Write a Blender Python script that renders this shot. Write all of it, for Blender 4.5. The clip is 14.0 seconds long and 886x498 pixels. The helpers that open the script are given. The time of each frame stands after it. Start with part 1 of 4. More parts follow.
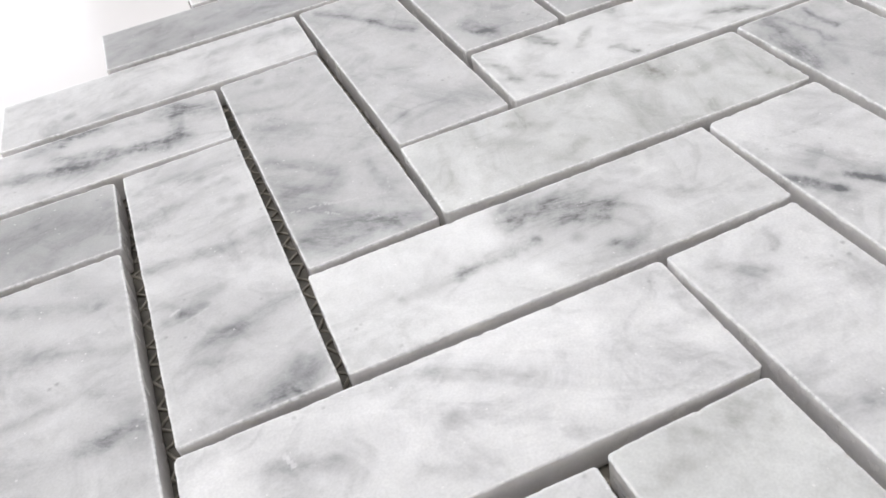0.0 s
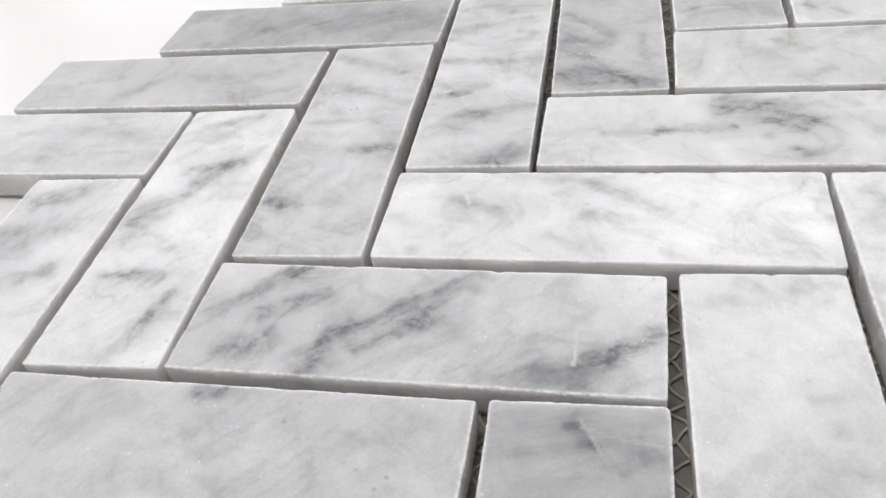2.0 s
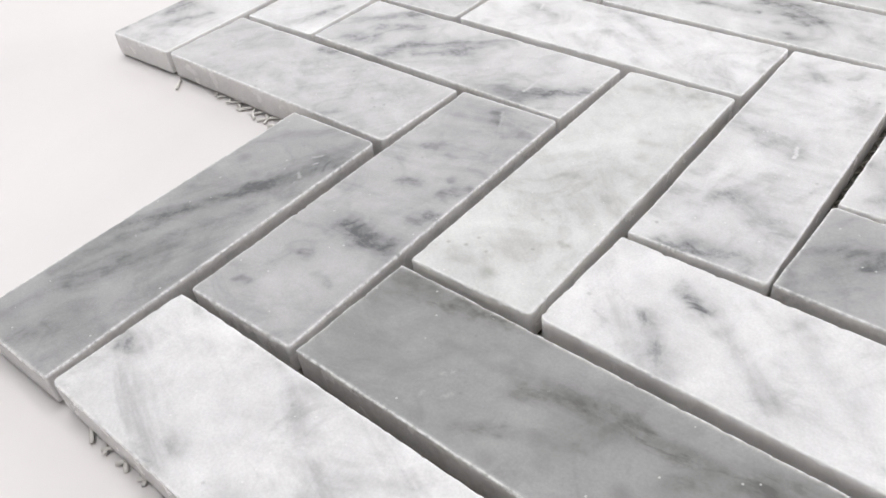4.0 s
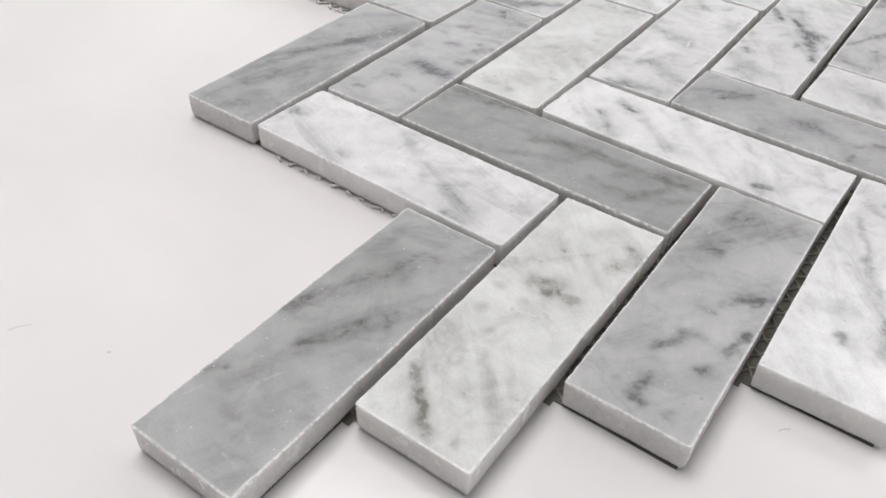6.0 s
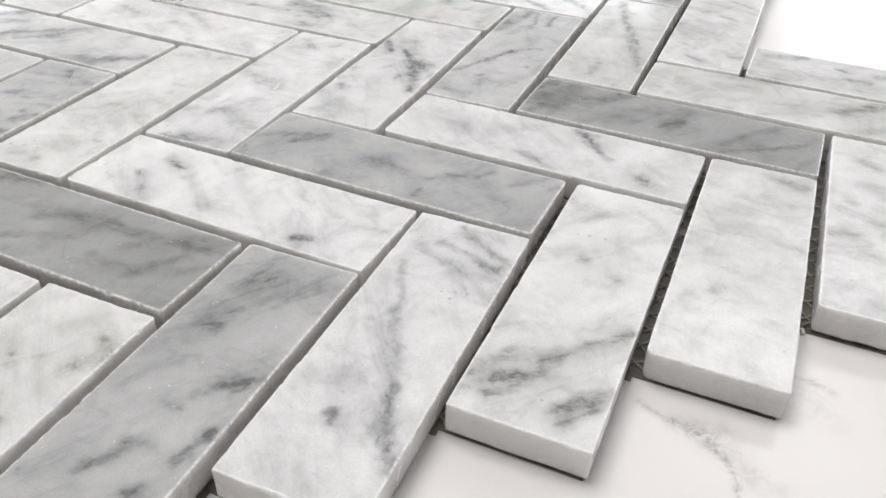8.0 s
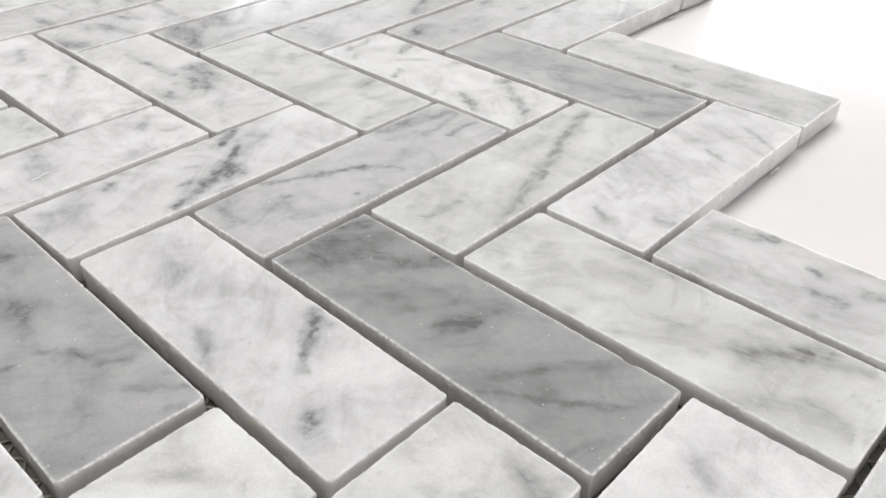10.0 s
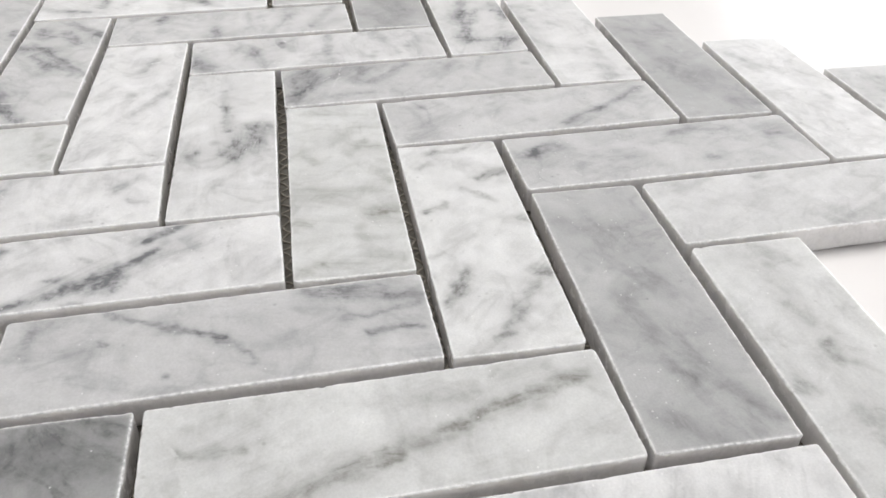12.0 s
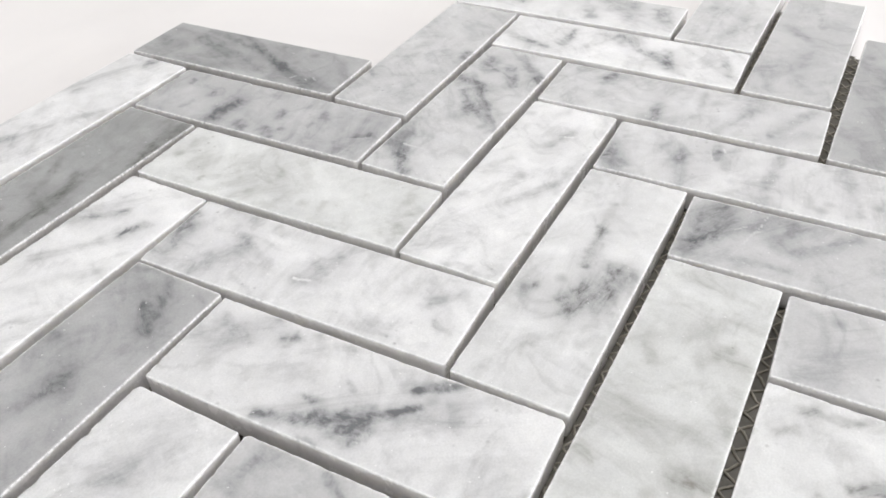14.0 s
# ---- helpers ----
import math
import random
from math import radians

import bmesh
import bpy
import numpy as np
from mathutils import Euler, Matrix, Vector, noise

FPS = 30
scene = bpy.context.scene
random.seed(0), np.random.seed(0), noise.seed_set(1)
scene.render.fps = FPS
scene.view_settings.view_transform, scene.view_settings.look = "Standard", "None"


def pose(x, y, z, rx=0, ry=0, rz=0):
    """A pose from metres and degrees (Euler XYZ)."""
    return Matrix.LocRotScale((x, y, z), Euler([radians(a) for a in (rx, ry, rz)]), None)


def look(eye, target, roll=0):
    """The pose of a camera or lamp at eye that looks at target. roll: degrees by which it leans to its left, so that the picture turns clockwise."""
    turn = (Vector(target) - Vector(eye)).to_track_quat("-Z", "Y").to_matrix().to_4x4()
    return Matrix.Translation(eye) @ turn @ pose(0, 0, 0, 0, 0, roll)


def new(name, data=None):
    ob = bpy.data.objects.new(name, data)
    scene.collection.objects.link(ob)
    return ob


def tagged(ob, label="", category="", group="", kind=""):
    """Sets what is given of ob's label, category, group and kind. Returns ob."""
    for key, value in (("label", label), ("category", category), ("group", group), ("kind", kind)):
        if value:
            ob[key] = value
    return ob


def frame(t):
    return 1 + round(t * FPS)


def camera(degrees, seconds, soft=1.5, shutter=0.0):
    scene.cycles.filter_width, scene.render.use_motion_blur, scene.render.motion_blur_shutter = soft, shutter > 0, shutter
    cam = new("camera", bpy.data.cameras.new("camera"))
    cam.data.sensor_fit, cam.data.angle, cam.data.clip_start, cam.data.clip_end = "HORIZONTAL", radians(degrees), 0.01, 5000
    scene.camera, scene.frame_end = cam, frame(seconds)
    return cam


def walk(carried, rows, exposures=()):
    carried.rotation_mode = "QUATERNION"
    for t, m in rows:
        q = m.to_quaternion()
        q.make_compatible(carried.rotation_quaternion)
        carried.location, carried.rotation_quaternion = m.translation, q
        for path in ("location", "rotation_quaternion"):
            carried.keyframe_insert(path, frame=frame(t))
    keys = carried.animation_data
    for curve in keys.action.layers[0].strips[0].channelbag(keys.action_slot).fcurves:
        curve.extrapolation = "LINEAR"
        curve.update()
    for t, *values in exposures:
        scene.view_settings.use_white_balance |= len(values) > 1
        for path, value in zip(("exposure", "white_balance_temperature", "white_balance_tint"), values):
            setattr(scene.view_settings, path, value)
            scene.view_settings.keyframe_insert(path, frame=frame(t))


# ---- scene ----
cam = camera(56.8, 14.0, soft=1.7)
# Decimetres: seconds, eye, target, roll.
PATH = [
    (0, (0.485, -0.279, 0.913), (0.868, 1.205, -0.373), -12.1),
    (0.5, (0.503, -0.367, 0.918), (0.642, 1.142, -0.387), -13.2),
    (1, (0.518, -0.475, 0.914), (0.455, 1.051, -0.378), -12.2),
    (1.5, (0.558, -0.585, 0.926), (0.316, 0.926, -0.362), -10.8),
    (2, (0.688, -0.702, 0.946), (0.245, 0.756, -0.349), -10.4),
    (2.5, (0.856, -0.815, 0.947), (0.231, 0.572, -0.351), -9.9),
    (3, (1.048, -0.943, 0.958), (0.258, 0.361, -0.336), -8.8),
    (3.5, (1.29, -1.061, 0.975), (0.351, 0.148, -0.311), -7.9),
    (4, (1.529, -1.204, 0.944), (0.466, -0.097, -0.339), -6.5),
    (4.2, (1.583, -1.28, 0.971), (0.515, -0.205, -0.335), -5.5),
    (6.3, (1.913, -2.268, 1.198), (1.07, -0.974, -0.072), 3.1),
    (6.5, (1.909, -2.307, 1.219), (1.098, -0.976, -0.035), 3.2),
    (7, (2.035, -2.069, 1.09), (1.312, -0.654, -0.126), 3.8),
    (7.5, (2.22, -1.787, 1.015), (1.563, -0.315, -0.169), 3.1),
    (8, (2.378, -1.577, 0.999), (1.747, -0.076, -0.162), 1.8),
    (8.5, (2.535, -1.372, 0.992), (1.9, 0.131, -0.164), 0.3),
    (9, (2.776, -1.007, 0.949), (1.967, 0.417, -0.199), -0.7),
    (9.2, (2.829, -0.895, 0.925), (1.952, 0.507, -0.2), -0.6),
    (11.3, (2.91, 0.463, 1.021), (1.422, 1.095, -0.157), -0.1),
    (11.5, (2.883, 0.599, 1.003), (1.347, 1.125, -0.165), -0.6),
    (12, (2.753, 0.812, 1.02), (1.161, 1.121, -0.15), 0.4),
    (12.5, (2.58, 0.958, 1.045), (0.974, 1.025, -0.145), 1.2),
    (13, (2.406, 0.992, 1.051), (0.819, 0.794, -0.15), 1.6),
    (13.5, (2.216, 0.98, 1.099), (0.723, 0.489, -0.138), 0.0),
    (14, (2.15, 1.009, 1.185), (0.796, 0.252, -0.077), -2.3),
]


def metres(place):
    return tuple(0.1 * c for c in place)


# Seconds, stops, kelvin, tint: the camera's own slow correction.
EXPOSURE = [(0, 0.24, 6470, 11), (3, 0.26, 6490, 11), (4.2, 0.33, 6500, 11), (6.5, 0.17, 6550, 10.5), (7.5, 0.25, 6570, 10), (9, 0.28, 6590, 9.5), (11.5, 0.3, 6590, 9.5), (14, 0.4, 6530, 9.5)]
walk(cam, [(t, look(metres(eye), metres(target), roll)) for t, eye, target, roll in PATH], EXPOSURE)

# ---- light: daylight through the windows of a white room, and added ceiling lamps ----
world = bpy.data.worlds.new("world")
scene.world = world
world.use_nodes = True
wn = world.node_tree.nodes
sky = wn.new("ShaderNodeTexSky")
sky.sky_type, sky.sun_disc = "NISHITA", False
sky.sun_elevation, sky.sun_rotation = radians(40), radians(20)
world.node_tree.links.new(sky.outputs["Color"], wn["Background"].inputs["Color"])
wn["Background"].inputs["Strength"].default_value = 0.12

# A white room, lit by a row of distant windows and by flat lamps added at the ceiling; heights over the table.
NORTH, SOUTH, WEST, EAST = 3.4, -2.8, -3.0, 2.8
FLOOR, CEILING = -0.9, 1.6
SILL, HEAD, WEST_HEAD = 0.05, 1.12, 1.18
NORTH_PANES = ((-2.7, -1.55), (-1.43, -0.28), (0.2, 1.27), (1.39, 2.4))
WEST_PANES = ((2.0, 3.2),)
# Unseen east opening, added to let in fill light from that side.
ADDED_EAST_PANES = ((1.9, 2.9),)
WINDOW_LIGHT = 3.3
# Lamps added overhead, unseen: centre x, y, the two sizes and the brightness.
ADDED_CEILING_LAMPS = ((-0.32, 0.1, 0.78, 1.0, 6.6), (0.42, 1.73, 0.72, 0.85, 1.9))


def area_lamp(name, centre, target, size_x, size_y, radiance, colour):
    lamp = bpy.data.lights.new(name, "AREA")
    lamp.shape, lamp.size, lamp.size_y = "RECTANGLE", size_x, size_y
    lamp.energy, lamp.color = radiance * math.pi * size_x * size_y, colour
    new(name, lamp).matrix_world = look(centre, target)


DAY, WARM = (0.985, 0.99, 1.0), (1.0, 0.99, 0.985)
for a, b in NORTH_PANES:
    x, z = (a + b) / 2, (SILL + HEAD) / 2
    area_lamp("window_light", (x, NORTH + 0.08, z), (x, 0, z), b - a, HEAD - SILL, WINDOW_LIGHT, DAY)
for a, b in WEST_PANES:
    y, z = (a + b) / 2, (SILL + WEST_HEAD) / 2
    area_lamp("window_light", (WEST - 0.08, y, z), (0, y, z), b - a, WEST_HEAD - SILL, WINDOW_LIGHT, DAY)
for a, b in ADDED_EAST_PANES:
    y, z = (a + b) / 2, (SILL + HEAD) / 2
    area_lamp("window_light", (EAST + 0.08, y, z), (0, y, z), b - a, HEAD - SILL, WINDOW_LIGHT, DAY)
for x, y, sx, sy, glow in ADDED_CEILING_LAMPS:
    lamp = bpy.data.lights.new("added_ceiling_lamp", "AREA")
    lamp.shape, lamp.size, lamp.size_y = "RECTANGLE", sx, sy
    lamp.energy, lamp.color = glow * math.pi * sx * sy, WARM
    new("added_ceiling_lamp", lamp).location = (x, y, CEILING - 0.03)

# ---- materials ----


def material(name):
    m = bpy.data.materials.new(name)
    m.use_nodes = True
    return m, m.node_tree.nodes, m.node_tree.links, m.node_tree.nodes["Principled BSDF"]


def math_node(nodes, links, op, a, b, clamp=False):
    n = nodes.new("ShaderNodeMath")
    n.operation, n.use_clamp = op, clamp
    for slot, v in ((0, a), (1, b)):
        if isinstance(v, (int, float)):
            n.inputs[slot].default_value = v
        else:
            links.new(v, n.inputs[slot])
    return n.outputs[0]


def mix_colour(nodes, links, factor, a, b, blend="MIX"):
    n = nodes.new("ShaderNodeMix")
    n.data_type, n.blend_type = "RGBA", blend
    for slot, v in ((0, factor), (6, a), (7, b)):
        if isinstance(v, (int, float, tuple)):
            n.inputs[slot].default_value = v
        else:
            links.new(v, n.inputs[slot])
    return n.outputs[2]


def noise_node(nodes, links, where, scale, detail=4.0, rough=0.55, distort=0.0):
    n = nodes.new("ShaderNodeTexNoise")
    n.inputs["Scale"].default_value, n.inputs["Detail"].default_value = scale, detail
    n.inputs["Roughness"].default_value, n.inputs["Distortion"].default_value = rough, distort
    links.new(where, n.inputs["Vector"])
    return n.outputs["Fac"]


def ramp(nodes, links, value, stops):
    n = nodes.new("ShaderNodeMapRange")
    n.inputs["From Min"].default_value, n.inputs["From Max"].default_value = stops[0], stops[1]
    n.inputs["To Min"].default_value, n.inputs["To Max"].default_value = stops[2], stops[3]
    links.new(value, n.inputs["Value"])
    return n.outputs["Result"]


def attribute(nodes, name, kind="GEOMETRY"):
    n = nodes.new("ShaderNodeAttribute")
    n.attribute_name, n.attribute_type = name, kind
    return n.outputs["Fac"]


def marble_material():
    m, nodes, links, bsdf = material("polished_marble")
    where = nodes.new("ShaderNodeTexCoord").outputs["Object"]
    info = nodes.new("ShaderNodeObjectInfo")
    shift = nodes.new("ShaderNodeVectorMath")
    shift.operation = "MULTIPLY_ADD"
    shift.inputs[0].default_value = (3.1, 1.7, 0.9)
    links.new(info.outputs["Random"], shift.inputs[1])
    links.new(where, shift.inputs[2])
    where = shift.outputs[0]
    tone, green = attribute(nodes, "tone", "OBJECT"), attribute(nodes, "green", "OBJECT")
    vein, rim = attribute(nodes, "vein"), attribute(nodes, "rim")

    cloud = noise_node(nodes, links, where, 70, 5, 0.6, 0.6)
    fine = noise_node(nodes, links, where, 250, 8, 0.7, 0.15)
    crystal = noise_node(nodes, links, where, 2600, 2, 0.5)

    base = nodes.new("ShaderNodeCombineColor")
    level = math_node(nodes, links, "MULTIPLY", tone, ramp(nodes, links, cloud, (0.25, 0.75, 0.83, 1.1)))
    level = math_node(nodes, links, "MULTIPLY", level, ramp(nodes, links, crystal, (0.3, 0.7, 0.95, 1.05)))
    level = math_node(nodes, links, "MULTIPLY", level, ramp(nodes, links, fine, (0.3, 0.75, 1.05, 0.92)))
    for slot in (0, 1, 2):
        links.new(level, base.inputs[slot])
    tint = mix_colour(nodes, links, green, (0.995, 0.995, 1.0, 1), (0.978, 1.0, 0.978, 1))
    colour = mix_colour(nodes, links, 1.0, base.outputs[0], tint, "MULTIPLY")

    # Soft grey streaks along the tile's own bed of stone.
    swing = nodes.new("ShaderNodeVectorRotate")
    swing.rotation_type = "Z_AXIS"
    links.new(where, swing.inputs["Vector"])
    links.new(attribute(nodes, "bed", "OBJECT"), swing.inputs["Angle"])
    drawn = nodes.new("ShaderNodeVectorMath")
    drawn.operation = "MULTIPLY"
    links.new(swing.outputs[0], drawn.inputs[0])
    drawn.inputs[1].default_value = (0.2, 1.0, 1.0)
    streak = ramp(nodes, links, noise_node(nodes, links, drawn.outputs[0], 120, 8, 0.66, 0.6), (0.5, 0.72, 0.0, 0.36))
    streak = math_node(nodes, links, "MULTIPLY", streak, ramp(nodes, links, cloud, (0.4, 0.6, 1.0, 0.25)), True)

    # Fine grey threads of its own on top of the painted veins.
    ridge = math_node(nodes, links, "ABSOLUTE", math_node(nodes, links, "SUBTRACT", noise_node(nodes, links, where, 60, 5, 0.55, 0.7), 0.5), 0)
    thread = ramp(nodes, links, ridge, (0.0, 0.05, 0.16, 0.0))
    thread = math_node(nodes, links, "MULTIPLY", thread, ramp(nodes, links, cloud, (0.42, 0.62, 1.0, 0.0)), True)
    broken = ramp(nodes, links, fine, (0.36, 0.64, 1.75, 0.75))
    strong = math_node(nodes, links, "MULTIPLY", math_node(nodes, links, "MAXIMUM", vein, 0.0), math_node(nodes, links, "MULTIPLY", broken, 0.9))
    # Thin dark cores that wander along the bed inside the veins.
    loose = nodes.new("ShaderNodeVectorMath")
    loose.operation = "MULTIPLY"
    links.new(swing.outputs[0], loose.inputs[0])
    loose.inputs[1].default_value = (0.5, 1.0, 1.0)
    ridge = math_node(nodes, links, "ABSOLUTE", math_node(nodes, links, "SUBTRACT", noise_node(nodes, links, loose.outputs[0], 105, 7, 0.62, 1.0), 0.5), 0)
    core = math_node(nodes, links, "MULTIPLY", ramp(nodes, links, ridge, (0.0, 0.06, 0.42, 0.0)), ramp(nodes, links, vein, (0.1, 0.42, 0.0, 1.0)))
    core = math_node(nodes, links, "MULTIPLY", core, ramp(nodes, links, fine, (0.42, 0.62, 1.0, 0.25)))
    strong = math_node(nodes, links, "ADD", strong, core)
    # Small dark mineral grains, few and scattered.
    grains = nodes.new("ShaderNodeTexVoronoi")
    grains.inputs["Scale"].default_value = 420
    links.new(where, grains.inputs["Vector"])
    grain = math_node(nodes, links, "MULTIPLY", ramp(nodes, links, grains.outputs["Distance"], (0.06, 0.22, 0.4, 0.0)), ramp(nodes, links, noise_node(nodes, links, where, 90, 4, 0.6), (0.56, 0.66, 0.0, 1.0)))
    strong = math_node(nodes, links, "MAXIMUM", strong, grain)
    dots = nodes.new("ShaderNodeTexVoronoi")
    dots.inputs["Scale"].default_value = 120
    links.new(where, dots.inputs["Vector"])
    dot = math_node(nodes, links, "MULTIPLY", ramp(nodes, links, dots.outputs["Distance"], (0.05, 0.26, 0.34, 0.0)), ramp(nodes, links, noise_node(nodes, links, where, 55, 3), (0.5, 0.6, 0.0, 1.0)))
    amount = math_node(nodes, links, "ADD", math_node(nodes, links, "ADD", strong, thread), math_node(nodes, links, "MAXIMUM", streak, dot), True)
    amount = math_node(nodes, links, "DIVIDE", amount, math_node(nodes, links, "ADD", math_node(nodes, links, "MULTIPLY", amount, 0.15), 1.0))
    dark = mix_colour(nodes, links, green, (0.10, 0.103, 0.112, 1), (0.21, 0.195, 0.13, 1))
    colour = mix_colour(nodes, links, amount, colour, dark)

    # Pale crystalline flecks with painted sparkle, healed cracks, and the bruised white arris with painted glints.
    pale = math_node(nodes, links, "MULTIPLY", math_node(nodes, links, "MINIMUM", vein, 0.0), ramp(nodes, links, noise_node(nodes, links, where, 1500, 3, 0.6), (0.42, 0.6, -0.1, -0.75)))
    flecks = nodes.new("ShaderNodeTexVoronoi")
    flecks.inputs["Scale"].default_value = 520
    links.new(where, flecks.inputs["Vector"])
    fleck = math_node(nodes, links, "LESS_THAN", flecks.outputs["Distance"], 0.09)
    fleck = math_node(nodes, links, "MULTIPLY", fleck, math_node(nodes, links, "GREATER_THAN", noise_node(nodes, links, where, 130, 3), 0.54))
    bruise_glint = math_node(nodes, links, "MULTIPLY", rim, ramp(nodes, links, noise_node(nodes, links, where, 1100, 4, 0.65), (0.38, 0.58, 0.15, 1.0)))
    light = math_node(nodes, links, "MAXIMUM", math_node(nodes, links, "MAXIMUM", pale, math_node(nodes, links, "MULTIPLY", fleck, 0.5)), math_node(nodes, links, "MULTIPLY", bruise_glint, 0.75), True)
    colour = mix_colour(nodes, links, light, colour, (0.86, 0.855, 0.85, 1))
    # Sawn sides: paler stone, with the light inside the joints painted in.
    colour = mix_colour(nodes, links, math_node(nodes, links, "MULTIPLY", attribute(nodes, "sawn_lit"), 0.42), colour, (0.86, 0.825, 0.815, 1))
    links.new(colour, bsdf.inputs["Base Color"])

    rough = ramp(nodes, links, noise_node(nodes, links, where, 180, 5), (0.3, 0.7, 0.09, 0.15))
    rough = math_node(nodes, links, "ADD", rough, math_node(nodes, links, "MULTIPLY", rim, 0.35), True)
    links.new(rough, bsdf.inputs["Roughness"])
    bsdf.inputs["IOR"].default_value = 1.5
    bsdf.inputs["Subsurface Weight"].default_value = 0.8
    bsdf.inputs["Subsurface Radius"].default_value = (1.0, 1.0, 0.95)
    bsdf.inputs["Subsurface Scale"].default_value = 0.0032
    bump = nodes.new("ShaderNodeBump")
    bump.inputs["Strength"].default_value, bump.inputs["Distance"].default_value = 0.04, 0.0002
    relief = math_node(nodes, links, "ADD", noise_node(nodes, links, where, 1400, 3), math_node(nodes, links, "MULTIPLY", noise_node(nodes, links, where, 150, 3), 0.4))
    links.new(relief, bump.inputs["Height"])
    links.new(bump.outputs["Normal"], bsdf.inputs["Normal"])
    return m


def table_material():
    m, nodes, links, bsdf = material("white_stone_top")
    where = nodes.new("ShaderNodeTexCoord").outputs["Object"]
    cloud = noise_node(nodes, links, where, 9, 5, 0.55, 0.8)
    fine = noise_node(nodes, links, where, 160, 5, 0.6)
    colour = mix_colour(nodes, links, ramp(nodes, links, cloud, (0.35, 0.7, 0.0, 1.0)), (0.79, 0.768, 0.763, 1), (0.73, 0.71, 0.71, 1))
    vein = attribute(nodes, "vein")
    amount = math_node(nodes, links, "MULTIPLY", vein, ramp(nodes, links, noise_node(nodes, links, where, 420, 6, 0.7, 1.0), (0.35, 0.62, 0.1, 1.3)), True)
    colour = mix_colour(nodes, links, amount, colour, (0.25, 0.245, 0.25, 1))
    links.new(colour, bsdf.inputs["Base Color"])
    links.new(ramp(nodes, links, fine, (0.3, 0.7, 0.19, 0.21)), bsdf.inputs["Roughness"])
    bump = nodes.new("ShaderNodeBump")
    bump.inputs["Strength"].default_value, bump.inputs["Distance"].default_value = 0.02, 0.0001
    links.new(fine, bump.inputs["Height"])
    links.new(bump.outputs["Normal"], bsdf.inputs["Normal"])
    return m


def plain_material(name, a, b, scale, rough):
    m, nodes, links, bsdf = material(name)
    where = nodes.new("ShaderNodeTexCoord").outputs["Object"]
    colour = mix_colour(nodes, links, ramp(nodes, links, noise_node(nodes, links, where, scale, 5), (0.3, 0.7, 0.0, 1.0)), (*a, 1), (*b, 1))
    links.new(colour, bsdf.inputs["Base Color"])
    bsdf.inputs["Roughness"].default_value = rough
    return m


MARBLE, STONE_TOP = marble_material(), table_material()
FIBRE = plain_material("glass_fibre", (0.7, 0.68, 0.64), (0.82, 0.8, 0.77), 900, 0.45)
# Fibre between the tiles, its colour darkened for the shade there.
SHADED_FIBRE = plain_material("shaded_fibre", (0.2, 0.185, 0.15), (0.34, 0.31, 0.26), 700, 0.4)
# Joint film: the shade between tiles is put into the glue's dark colour.
GLUE_SHADE = plain_material("brown_glue_shade_film", (0.07, 0.064, 0.052), (0.17, 0.155, 0.13), 260, 0.45)
PAINT = plain_material("white_wall_paint", (0.79, 0.785, 0.78), (0.83, 0.825, 0.82), 3, 0.8)
FLOOR_GREY = plain_material("grey_floor", (0.5, 0.495, 0.49), (0.56, 0.555, 0.55), 4, 0.5)
FRAME_WHITE = plain_material("window_frame_paint", (0.72, 0.72, 0.71), (0.78, 0.78, 0.77), 8, 0.4)
CABINET = plain_material("grey_board", (0.45, 0.44, 0.43), (0.5, 0.49, 0.48), 12, 0.5)


def mesh_object(name, verts, faces, mat, parent=None):
    me = bpy.data.meshes.new(name)
    me.from_pydata(verts, [], faces)
    me.update()
    me.materials.append(mat)
    ob = new(name, me)
    ob.parent = parent
    return ob


def boxes(name, spans, mat, parent=None, bevel=0.0):
    """One mesh of boxes given as (x0, x1, y0, y1, z0, z1)."""
    bm = bmesh.new()
    for x0, x1, y0, y1, z0, z1 in spans:
        at = Matrix.Translation(((x0 + x1) / 2, (y0 + y1) / 2, (z0 + z1) / 2))
        bmesh.ops.create_cube(bm, size=1, matrix=at @ Matrix.Diagonal((x1 - x0, y1 - y0, z1 - z0, 1)))
    if bevel:
        bmesh.ops.bevel(bm, geom=bm.edges[:], offset=bevel, segments=2, affect="EDGES")
    me = bpy.data.meshes.new(name)
    bm.to_mesh(me)
    bm.free()
    me.materials.append(mat)
    ob = new(name, me)
    ob.parent = parent
    return ob


# ---- room ----
def wall(name, spans, label):
    tagged(boxes(name, spans, PAINT), label, "wall", kind="structure")


def pierced(panes, lo, hi):
    """The stretches of a wall beside its panes."""
    edges = [lo, *(v for pane in panes for v in pane), hi]
    return list(zip(edges[::2], edges[1::2]))


L, R, N = WEST - 0.2, EAST + 0.2, NORTH + 0.2
spans = [(L, R, NORTH, N, FLOOR, SILL), (L, R, NORTH, N, HEAD, CEILING)] + [(a, b, NORTH, N, SILL, HEAD) for a, b in pierced(NORTH_PANES, L, R)]
wall("wall_north", spans, "plain white painted wall with window openings")
spans = [(L, WEST, SOUTH, NORTH, FLOOR, SILL), (L, WEST, SOUTH, NORTH, WEST_HEAD, CEILING)] + [(L, WEST, a, b, SILL, WEST_HEAD) for a, b in pierced(WEST_PANES, SOUTH, NORTH)]
wall("wall_west", spans, "plain white painted wall with a window opening")
spans = [(EAST, R, SOUTH, NORTH, FLOOR, SILL), (EAST, R, SOUTH, NORTH, HEAD, CEILING)] + [(EAST, R, a, b, SILL, HEAD) for a, b in pierced(ADDED_EAST_PANES, SOUTH, NORTH)]
wall("wall_east", spans, "plain white painted wall with window openings")
wall("wall_south", [(L, R, SOUTH - 0.2, SOUTH, FLOOR, CEILING)], "plain white painted wall")
